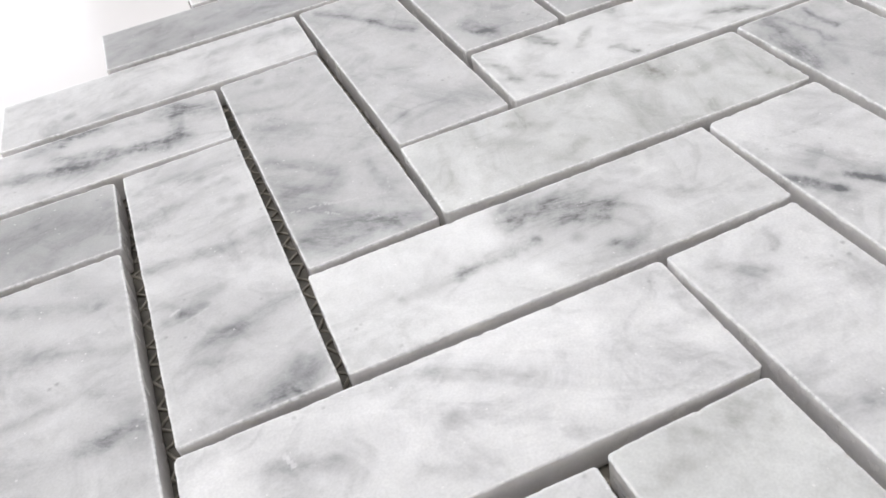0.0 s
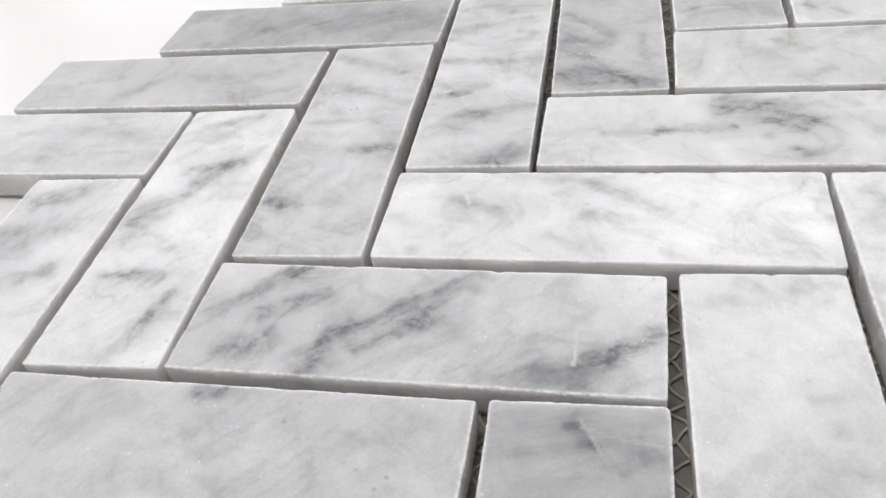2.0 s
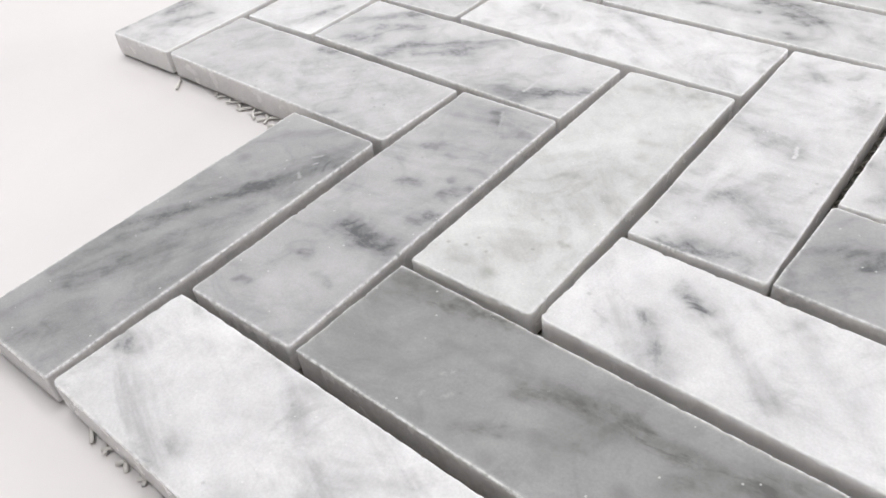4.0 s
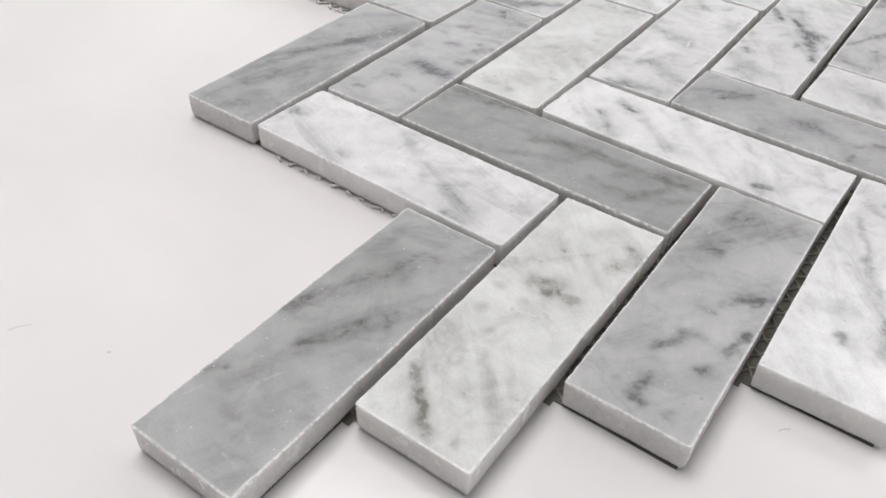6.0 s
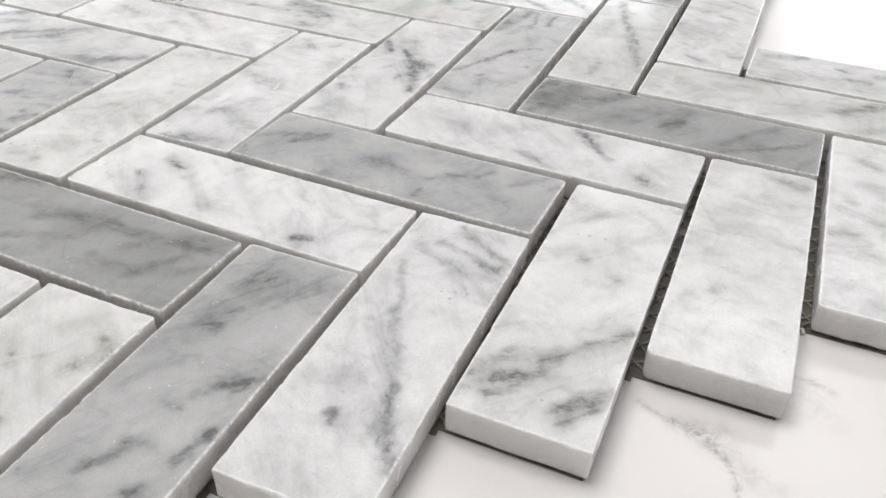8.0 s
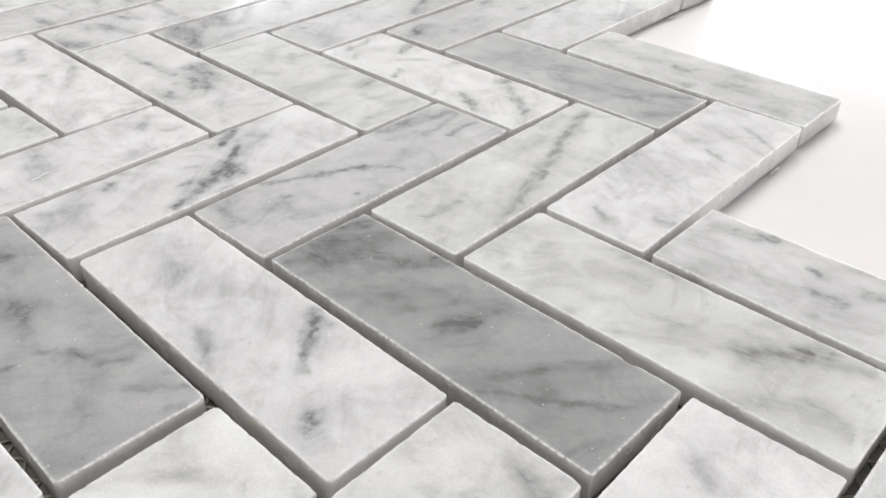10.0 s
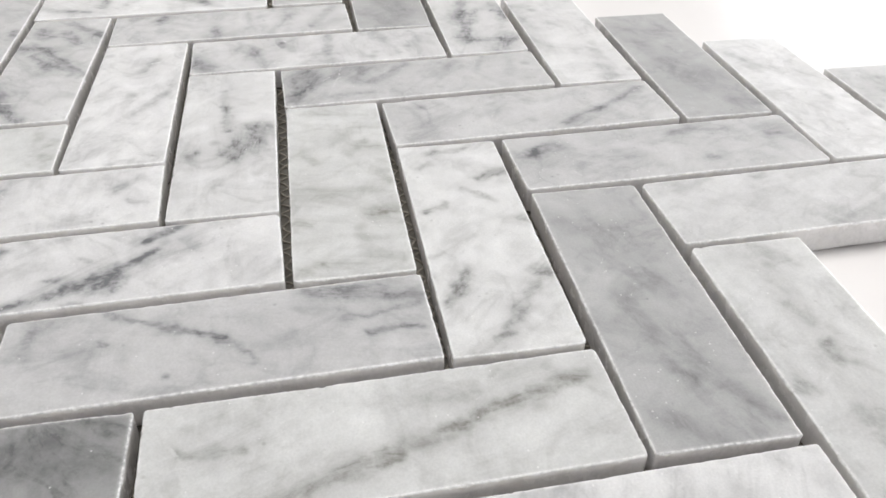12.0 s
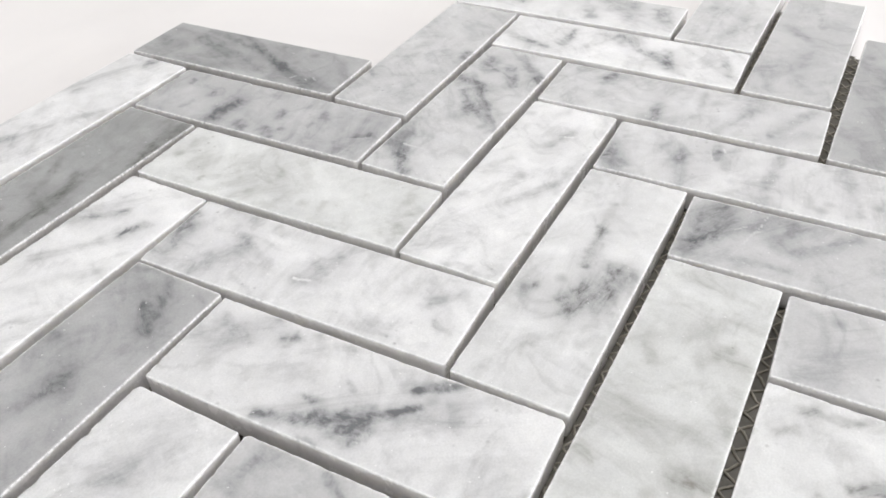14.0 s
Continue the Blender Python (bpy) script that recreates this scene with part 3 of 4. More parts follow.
marble_tile("V", 0, 1, 0.66, 0.5, (-0.25, -0.09, 1.12), "greenish white polished marble tile with faint clouding", [
    (-2.7, -3.5, -0.4, -3.1, 1.4, 0.2), (-0.8, -24.5, 1.8, -26.6, 2, 0.18), (7.0, -20.2, 8.2, -20.3, 0.75, 0.25),
    (5.9, -5.4, 7.7, -6.4, 1.1, 0.2), (3.3, 13.8, 6.1, 13.3, 1.2, 0.2), (-7.9, 31.2, -4.7, 30.4, 1.7, 0.2),
    (-7.0, -32.8, -3.6, -32.2, 1.2, 0.12), (0.2, 8.4, 4.0, 10.2, 0.17, -0.25), (4.3, 8.4, 8.8, 10.5, 0.15, -0.21),
    (-2.5, 5.6, -1.9, 5.2, 0.19, -0.25)])
marble_tile("V", 1, 1, 0.72, 0, (-0.19, -0.01, 1.35), "white polished marble tile with a few grey veins", [
    (6.6, -34.5, -2.4, -34.1, 2.9, 0.4), (-1.4, -36.6, -5.9, -37.1, 2, 0.35), (8.1, -23.8, -0.1, -19.6, 3.7, 0.25),
    (-5.1, -23.3, 2.0, -10.4, 1.8, 0.2), (-2.4, -0.4, -6.0, 3.0, 2.4, 0.25), (2.6, -2.7, 2.1, 2.6, 2.1, 0.2),
    (-1.5, 27.1, -7.3, 31.8, 1.9, 0.25), (2.4, 30.3, 4.3, 33.6, 1.2, 0.3), (-10.0, -22.4, -13.4, -20.1, 1.7, 0.2),
    (-11.3, 5.5, -11.7, 10.9, 1.8, 0.12), (2.9, -2.6, 2.3, 0.6, 0.27, -0.29)])
marble_tile("H", -1, 1, 0.73, 0, (-0.79, -0.69, -0.86), "white polished marble tile with a few grey veins", [
    (-34.4, -0.4, -32.6, -0.2, 1.3, 0.5), (-13.1, -6.8, -11.1, -7.0, 1.6, 0.25), (15.9, -3.2, 23.1, -6.5, 2.1, 0.4),
    (22.1, -10.0, 25.5, -10.1, 1.7, 0.35), (-5.6, 9.4, -2.4, 10.2, 2, 0.12), (-1.6, -7.5, 3.3, -7.0, 1.9, 0.12),
    (23.5, 2.7, 26.0, 1.6, 1.4, 0.15), (-30.6, -6.8, -29.6, -6.8, 0.33, -0.21)])
marble_tile("H", 0, 1, 0.37, 0.2, (-0.43, -0.39, -0.82), "dark grey polished marble tile with a few grey veins", [
    (-34.9, 9.0, -24.4, 8.9, 2.6, 0.3), (-5.4, 2.4, 9.9, 6.0, 2.1, 0.2), (17.3, 0.0, 30.3, 10.2, 1.9, 0.25),
    (15.0, -6.2, 30.0, -2.1, 2.2, 0.2), (31.9, -1.0, 37.8, 2.5, 1.5, 0.25), (-33.6, -5.9, -21.6, -4.5, 3.1, 0.12),
    (-18.9, 2.9, -8.1, 3.6, 1.7, 0.15), (-16.2, -2.4, -15.3, -1.2, 0.52, -0.29), (-13.3, -5.6, -12.6, -4.4, 0.42, -0.25),
    (-16.1, -7.2, -16.1, -6.2, 0.33, -0.25), (-33.8, 9.7, 9.9, 14.4, 1.8, 0.3), (-4.4, 3.0, 37.6, 7.1, 1.7, 0.3),
    (24.2, -5.5, 36.4, 13.9, 1.6, 0.3), (-8.9, -7.8, 6.6, -1.2, 1.3, 0.3), (-37.1, 9.4, -14.9, 11.5, 1.7, 0.35),
    (4.5, 5.5, 18.8, 6.1, 1.2, 0.35)])
marble_tile("H", 1, 1, 0.75, 0, (-0.14, -0.08, -1.26), "white polished marble tile with a few grey veins", [
    (-24.1, -1.9, -17.3, -10.1, 1.5, 0.35), (-22.4, 6.0, -18.8, 3.2, 1.6, 0.5), (-13.6, 1.5, -3.2, -7.3, 1.8, 0.15),
    (20.0, -8.1, 22.9, -7.1, 1.3, 0.6), (-0.7, 3.2, 7.6, -3.6, 1.8, 0.12), (-28.7, -4.6, -21.6, -9.7, 1.5, 0.12),
    (28.9, 1.2, 34.1, 1.6, 1.3, 0.12)])
marble_tile("H", 2, 1, 0.43, 0, (-0.69, 0.27, -1.00), "dark grey polished marble tile with a few grey veins", [
    (-25.9, 2.3, -23.9, 4.8, 2.3, 0.3), (-5.5, 0.1, -2.1, -0.0, 2, 0.4), (-12.5, -11.0, -11.6, -9.3, 1.7, 0.3),
    (0.4, -0.8, 3.7, -0.9, 1.4, 0.2), (34.8, 6.2, 36.2, 9.1, 1, 0.25), (13.6, 1.1, 18.4, 10.5, 1.3, 0.15),
    (-30.8, -3.4, -30.9, 1.9, 2.3, 0.15), (33.9, -10.4, 35.9, -7.4, 1.4, 0.15), (-27.5, -0.9, -22.0, 6.0, 1.5, 0.4),
    (-4.4, -2.4, -2.7, 1.9, 1.8, 0.3), (8.5, -8.9, 9.0, -6.6, 0.91, 0.5), (8.5, -1.8, 15.6, 4.4, 0.85, 0.3),
    (17.8, 3.4, 20.6, 8.3, 0.73, 0.3), (-38.8, -4.6, -29.3, 3.3, 1.3, 0.3), (26.6, 4.3, 33.6, 12.4, 0.83, 0.25)])
marble_tile("H", 3, 1, 0.70, 0, (0.39, 0.50, -0.91), "white polished marble tile with a few grey veins", [
    (-18.3, -3.0, -21.2, 3.4, 2, 0.2), (-3.4, -6.2, 5.3, -9.8, 1.4, 0.35), (8.7, 8.6, 16.6, -0.5, 1.2, 0.4),
    (6.5, 9.8, 9.7, 9.3, 2.1, 0.3), (25.7, -5.4, 27.5, -6.3, 2, 0.4), (25.3, -7.6, 30.5, -8.2, 2.5, 0.2),
    (2.4, 2.2, 6.5, 2.3, 2.4, 0.12), (-30.1, 0.7, -26.3, 0.2, 2.4, 0.12), (31.0, 6.2, 32.8, 5.1, 1.1, 0.1),
    (35.5, -5.1, 36.8, -6.2, 0.2, -0.17)])
marble_tile("H", 4, 1, 0.38, 0.1, (0.38, 0.56, -0.92), "dark grey polished marble tile with dark grey veins", [
    (-34.0, -3.3, -33.3, 1.8, 2.9, 0.6), (-28.5, 1.7, -26.1, 9.4, 2.6, 0.5), (-27.8, -5.5, -26.1, 4.7, 2.2, 0.4),
    (-17.1, 7.2, -10.0, 14.6, 2.1, 0.45), (-0.3, -2.3, 2.5, 2.1, 1.6, 0.55), (-16.8, -4.4, -9.5, -2.6, 2, 0.25),
    (3.3, 8.0, 8.4, 8.4, 1.7, 0.2), (-34.0, -9.3, -31.4, -4.8, 2, 0.4), (22.3, -3.0, 31.8, -1.5, 2, 0.12),
    (-19.5, -8.8, -12.3, -7.1, 1.6, 0.2), (-21.3, 0.0, -11.1, 13.5, 1.5, 0.3), (-0.3, -2.6, 3.9, 5.3, 1.3, 0.35),
    (-9.2, -6.1, -3.0, 2.9, 1.2, 0.2), (14.0, -6.0, 27.0, 11.4, 1.3, 0.25), (30.5, -12.7, 35.3, -3.5, 1.5, 0.2),
    (-36.3, 4.4, -33.2, 9.5, 2.2, 0.45), (-29.4, -1.4, -20, 5.4, 1.4, 0.3), (0.2, -3.5, 3, 0.2, 1, 0.45), (13.8, -10.9, 33.4, 2.5, 1, 0.3), (-13.4, 1.5, 3.4, 6.5, 1.6, 0.25)])
marble_tile("H", 5, 1, 0.67, 0.4, (0.57, 0.98, -0.68), "greenish white polished marble tile with a few grey veins", [
    (-33.1, 6.4, -28.7, 12.7, 2.9, 0.15), (-17.1, 2.7, -8.5, 4.8, 3.4, 0.25), (-14.9, 10.5, -3.1, 11.3, 2.2, 0.25),
    (15.4, -0.6, 24.1, 10.0, 2.3, 0.35), (20.3, -10.1, 27.3, -3.6, 2.9, 0.2), (3.2, -2.7, 14.8, 1.6, 2.3, 0.2),
    (30.5, -3.9, 34.1, -6.4, 2, 0.2), (22.7, 6.5, 31.0, 8.9, 1.6, 0.25), (32.9, 2.3, 36.2, -9.6, 0.71, -0.13)])
marble_tile("H", 6, 1, 0.66, 0.1, (0.69, 1.01, -0.89), "white polished marble tile with dark grey veins", [
    (-32.6, 5.3, -22.7, 9.4, 2.1, 0.4), (-9.3, -1.4, -4.4, -1.5, 1.9, 0.5), (-3.2, 4.0, 3.5, 6.5, 1.9, 0.4),
    (-12.3, 5.1, -10.8, 4.3, 1.5, 0.4), (8.1, 7.7, 12.8, 7.5, 2.6, 0.35), (-8.6, 10.9, 4.9, 12.3, 2.7, 0.2)])
marble_tile("V", -2, 2, 0.45, 0.2, (-0.67, -0.77, 0.83), "dark grey polished marble tile with a few grey veins", [
    (-10.7, -0.6, -8.1, 3.4, 1.7, 0.45), (-1.7, -6.2, 6.3, 5.3, 1.9, 0.4), (-5.4, -21.3, -1.7, -6.2, 2, 0.3),
    (-0.1, -1.1, 12.9, 16.1, 1.9, 0.25), (-2.0, 21.1, 3.0, 26.9, 2.5, 0.3), (-8.3, 21.3, -7.8, 29.2, 2.2, 0.2),
    (-10.8, -21.6, -8.7, -19.2, 1, 0.45), (-1.3, -25.7, 0.8, -25.0, 1.3, 0.25), (-9.1, 2.7, 0.1, 18.0, 2.6, 0.2),
    (-6.6, 11.0, 1.1, 21.0, 1.8, 0.2), (4.2, -31.6, 7.9, -32.1, 0.19, -0.34), (3.6, -26.3, 5.9, -27.7, 0.2, -0.29),
    (-1.5, -20.2, -1.7, -17.8, 0.24, -0.29), (-1.3, -16.6, 0.4, -12.9, 0.31, -0.25), (-9.8, -27.6, -8.5, -23.9, 0.22, -0.29)])
marble_tile("V", -1, 2, 0.72, 0.5, (-0.36, -0.46, 0.90), "greenish white polished marble tile with dark grey veins", [
    (-7.7, -24.8, 0.3, -35.0, 0.96, 0.6), (-2.6, 8.1, 0.8, 9.4, 1.8, 0.5), (1.1, 6.2, 5.5, 8.3, 1.5, 0.45),
    (7.5, 21.1, 10.5, 26.9, 2.5, 0.4), (0.0, 28.3, 3.5, 33.3, 2.3, 0.2), (-3.0, 19.7, -2.6, 19.5, 0.63, 0.5),
    (6.3, -33.2, 7.0, -33.6, 0.93, 0.3), (-12.0, 7.3, -9.9, 11.1, 1.5, 0.25),
    (-8.3, -25.1, 1.1, -34.5, 1, 0.55), (-2.6, 8.1, 5.3, 7.1, 1.3, 0.45), (8.2, 28.9, 12.5, 23.5, 1.3, 0.4)])
marble_tile("V", 0, 2, 0.50, 0.1, (-0.13, 0.24, 0.89), "grey polished marble tile with dark grey veins", [
    (-1.1, -31.6, -0.8, -27.9, 1.6, 0.55), (-0.6, -33.6, 2.1, -33.4, 0.86, 0.5), (6.3, -20.6, 7.3, -20.7, 1.4, 0.5),
    (-2.4, -19.9, 0.3, -14.4, 0.99, 0.55), (-0.1, -13.8, 2.7, -11.7, 0.86, 0.45), (7.8, -13.2, 11.0, -5.9, 0.85, 0.5),
    (5.7, 2.1, 11.9, 7.1, 0.74, 0.6), (2.9, -0.9, 5.8, 3.9, 1.2, 0.3), (0.3, -3.9, 2.7, -4.3, 1.2, 0.3),
    (-9.4, 4.4, -1.8, 16.0, 2.6, 0.25), (-5.5, 16.0, 2.5, 26.5, 3.5, 0.25), (-5.1, 26.7, -3.7, 34.2, 3, 0.2),
    (-8.7, -3.8, -4.2, 3.6, 1.7, 0.2), (-5.9, -30.6, -4.8, -30.6, 0.73, 0.35), (5.4, -33.9, 6.2, -32.3, 0.85, 0.4),
    (-8.5, -23.0, -6.2, -20.5, 1.3, 0.15), (11.3, -6.5, 11.6, -4.9, 0.21, -0.21), (-5.6, 14.0, -2.1, 28.3, 3.3, 0.2),
    (8.1, 1.7, 11.6, 7.8, 0.56, 0.45), (-3.1, -18.9, 3.6, -11.2, 0.89, 0.3), (-0.4, -31.2, -0.7, -26.6, 1.2, 0.25),
    (6.9, -21.6, 7.1, -18.9, 1.2, 0.25), (8.5, -14.3, 11.0, -5.9, 0.74, 0.25), (-5.1, 26.7, 12.3, 31.8, 2, 0.15)])
marble_tile("V", 1, 2, 0.73, 0, (-0.13, 0.03, 1.08), "white polished marble tile with dark grey veins", [
    (4.8, -14.4, 7.9, -20.4, 0.85, 0.5), (7.4, -20.6, 11.4, -26.8, 0.83, 0.4), (-3.7, 6.0, 3.2, -7.0, 1.1, 0.2),
    (-1.0, 34.8, 9.9, 26.3, 1.6, 0.3), (-8.3, 25.8, 3.3, 20.4, 1.5, 0.2), (-2.1, -20.3, -1.6, -20.7, 0.93, 0.5),
    (-1.0, 22.6, 8.9, 21.2, 1.5, 0.2), (-2.9, 0.6, 4.3, -13.1, 1.3, 0.12), (5.8, -20.0, 11.4, -26.8, 0.86, 0.35),
    (3.8, -11.7, 8.3, -20.2, 0.67, 0.3), (-8.2, 18.7, 5.1, -12.6, 0.92, 0.2), (-4.0, 28.2, 9.4, 23.7, 1.1, 0.35),
    (-2.4, -19.7, -1.0, -22.0, 0.68, 0.35)])
marble_tile("V", 2, 2, 0.73, 0.2, (-0.00, 0.02, 0.10), "white polished marble tile with dark grey veins", [
    (-10.2, -27.4, -5.8, -20.7, 2, 0.4), (-8.7, -29.2, -0.0, -23.6, 1.5, 0.45), (-0.7, -20.5, 10.4, -9.0, 1.8, 0.45),
    (4.4, -30.8, 11.8, -24.5, 1.6, 0.5), (5.8, -33.0, 9.6, -28.0, 1.3, 0.4), (3.5, 6.5, 4.7, 6.0, 1.5, 0.3),
    (-3.4, 9.4, -2.1, 9.0, 1.3, 0.3), (-6.9, -32.2, -2.9, -28.4, 0.98, 0.3), (2.5, 18.8, 5.4, 15.6, 2.3, 0.12),
    (-0.4, 3.2, 3.0, 2.9, 1.4, 0.12)])
marble_tile("V", 3, 2, 0.70, 0.2, (0.08, 0.15, 0.38), "white polished marble tile with a few grey veins", [
    (6.5, 31.0, 8.7, 30.5, 2, 0.35), (4.4, 33.5, 6.7, 33.0, 1.2, 0.3), (-6.4, 14.6, -4.2, 14.3, 1.4, 0.15),
    (-6.8, -2.3, -4.7, -2.4, 1.2, 0.2), (-3.8, -14.5, -3.0, -12.8, 1.4, 0.2), (2.7, 23.4, 6.3, 22.1, 1.9, 0.12),
    (-8.6, -20.9, -7.7, -16.9, 1.2, 0.2)])
marble_tile("V", 4, 2, 0.75, 0, (0.47, 0.53, 0.61), "white polished marble tile with faint clouding", [
    (-3.9, 13.2, 4.4, 10.2, 3.2, 0.22), (-10.1, -10.8, -5.7, -10.1, 1.8, 0.22), (-2.3, -1.9, 3.6, -3.6, 2.2, 0.1),
    (-4.5, 25.1, -1.8, 22.3, 1.4, 0.2), (0.2, 8.0, 5.6, 9.1, 1.2, 0.15)])
marble_tile("V", 5, 2, 0.62, 0, (-0.04, 0.52, 0.06), "light grey polished marble tile with faint clouding", [
    (-11.7, 28.7, -7.0, 24.5, 3.5, 0.3), (-9.2, -4.3, -6.1, -12.3, 1.8, 0.2), (-7.4, 7.6, -4.7, 7.4, 2.1, 0.15)])
marble_tile("V", 2, 1, 0.69, 0, (-0.24, -0.07, 0.77), "white polished marble tile with dark grey veins", [
    (8.0, -5.9, 3.7, 1.7, 1.5, 0.5), (7.6, 2.0, 3.9, 5.3, 2, 0.65), (2.9, 4.7, -3.0, 12.7, 1.1, 0.5),
    (10.5, -12.7, 8.5, -5.6, 1.1, 0.5), (11.1, -2.7, 11.4, 0.9, 0.87, 0.4), (-6.9, 10.6, -11.6, 17.2, 1.1, 0.6),
    (-6.0, 17.8, -1.9, 20.4, 1.1, 0.2), (-7.0, -19.1, -9.0, -16.6, 1.5, 0.45), (-6.7, -27.0, -10.4, -22.9, 2.4, 0.25),
    (-7.4, -33.1, -4.2, -25.1, 1.8, 0.2), (1.4, -30.1, -4.1, -29.1, 1.8, 0.15), (7.8, 5.5, 4.1, 7.7, 1.5, 0.4),
    (3.4, -6.8, 3.1, -4.6, 0.87, 0.4), (-2.9, -1.2, -2.2, 0.4, 0.93, 0.25)])
marble_tile("V", 3, 1, 0.55, 0, (-0.02, 0.36, 0.65), "light grey polished marble tile with dark grey veins", [
    (-10.6, -19.5, -5.0, -8.8, 0.95, 0.35), (-4.4, -8.6, -1.0, 0.2, 0.88, 0.5), (-1.0, 0.2, 5.8, 5.8, 1, 0.3),
    (-3.2, -20.1, -2.9, -19.7, 0.54, 0.6), (-9.8, 14.9, -5.2, 36.1, 1.8, 0.35), (-11.2, 16.9, -9.5, 28.5, 1.7, 0.3),
    (-1.6, 21.2, -2.6, 35.1, 1.1, 0.3), (2.7, 25.0, 3.3, 34.0, 0.83, 0.5), (-5.7, 13.4, -4.2, 21.1, 1.3, 0.2),
    (7.7, -8.9, 8.0, -8.6, 0.4, 0.5), (-1.7, -32.2, -8.1, -31.9, 1.5, 0.25), (4.4, -23.9, 6.9, -16.3, 1.2, 0.12),
    (2.9, 8.0, 0.6, 12.2, 1.5, 0.15)])
marble_tile("V", 4, 1, 0.63, 0.4, (0.47, 0.65, 0.63), "greenish grey polished marble tile with a few grey veins", [
    (10.4, -23.3, 5.4, -5.7, 1.7, 0.3), (6.1, -5.9, -6.5, 32.8, 1.7, 0.45), (-2.0, -31.0, -0.9, -21.6, 1.1, 0.3),
    (14.0, -20.8, 12.4, -12.6, 1.4, 0.2), (-4.5, 5.2, -4.1, 14.3, 1.4, 0.15), (-4.5, -33.2, -1.6, -31.5, 0.22, -0.21),
    (1.4, -32.8, 0.9, -30.8, 0.2, -0.21), (2.0, -30.6, 0.8, -29.4, 0.17, -0.21)])
marble_tile("V", 5, 1, 0.72, 0, (0.75, 1.20, 0.19), "white polished marble tile with a few grey veins", [
    (-4.2, -29.6, 0.4, -32.8, 1.2, 0.35), (7.7, -24.2, 11.0, -24.2, 1.4, 0.35), (-5.9, 1.8, 2.2, 0.6, 1.8, 0.15),
    (0.4, 9.7, 4.9, 6.9, 0.88, 0.35), (-5.7, 20.6, 1.2, 18.5, 1.2, 0.15), (1.6, 26.6, 13.1, 19.7, 1.1, 0.25),
    (-11.4, -3.7, -9.8, -0.2, 1.6, 0.2), (-6.6, 34.1, -2.9, 34.7, 1.8, 0.15), (-4.5, 12.3, -0.7, 14.1, 1.5, 0.15)])
marble_tile("H", 2, 0, 0.69, 0.1, (0.12, -0.14, -0.60), "white polished marble tile with dark grey veins", [
    (-1.2, 7.2, 2.6, 6.6, 2.6, 0.45), (8.8, 2.4, 12.6, 1.8, 2.4, 0.45), (4.4, 1.9, 9.6, 0.2, 2.1, 0.3),
    (8.3, -7.2, 10.5, -8.5, 1.5, 0.4), (-14.6, -0.5, -2.7, -0.1, 1.5, 0.35), (-24.5, -1.7, -13.9, -0.9, 1.3, 0.22),
    (-4.0, 5.6, 7.1, 7.1, 2.8, 0.2), (20.6, 13.6, 24.3, 12.1, 1.1, 0.4), (3.3, 7.9, 7.9, 8.5, 1.8, 0.25),
    (22.3, -1.1, 26.1, -1.9, 1.4, 0.15), (-31.8, -1.5, -25.6, 0.4, 1.3, 0.12)])
marble_tile("H", 3, 0, 0.64, 0.5, (0.16, 0.10, -0.93), "greenish grey polished marble tile with a few grey veins", [
    (-11.8, -7.9, -7.2, -5.1, 2, 0.2), (-14.3, 4.7, -12.0, 11.0, 2.8, 0.25), (17.1, -10.0, 18.9, -7.7, 1.4, 0.25),
    (15.2, 5.3, 15.0, 11.9, 2.8, 0.35), (35.0, -11.2, 32.0, -6.5, 1.5, 0.3), (23.9, 1.3, 24.7, 3.4, 1.6, 0.2),
    (31.9, 7.7, 31.9, 9.7, 1.8, 0.2), (3.5, -6.7, 5.6, -1.9, 2.4, 0.15), (-0.8, 8.6, 3.4, 11.0, 1.9, 0.2),
    (-24.3, -6.2, -29.7, -5.2, 1.2, -0.2), (-31.6, -8.4, -25.3, -6.0, 0.25, -0.21), (-25.1, -9.9, -28.6, -7.0, 0.2, -0.17)])
marble_tile("H", 4, 0, 0.70, 0.2, (0.55, 0.16, -0.83), "white polished marble tile with dark grey veins", [
    (-32.9, -4.9, -34.2, 3.8, 1.3, 0.35), (-26.2, -8.8, -28.5, -5.2, 1.3, 0.3), (-20.1, 4.9, -23.3, 11.3, 1.6, 0.4),
    (-8.5, -9.5, -10.4, -4.9, 1.1, 0.4), (-16.2, 0.0, -10.4, 6.2, 1.2, 0.25), (23.3, -9.6, 13.8, -5.4, 1.1, 0.45),
    (18.1, -7.5, 12.4, -4.3, 1.7, 0.25), (25.8, 2.1, 15.3, 11.2, 1.4, 0.3), (30.7, -1.0, 25.8, 4.9, 1.2, 0.3),
    (32.9, -3.1, 33.0, -0.4, 1, 0.3), (15.2, 8.3, 16.6, 11.0, 1.7, 0.25), (-3.4, 9.8, -1.7, 12.7, 1.4, 0.25),
    (3.3, -6.8, 1.7, -1.4, 1.3, 0.15), (8.0, -11.0, 6.5, -8.0, 0.98, 0.2)])
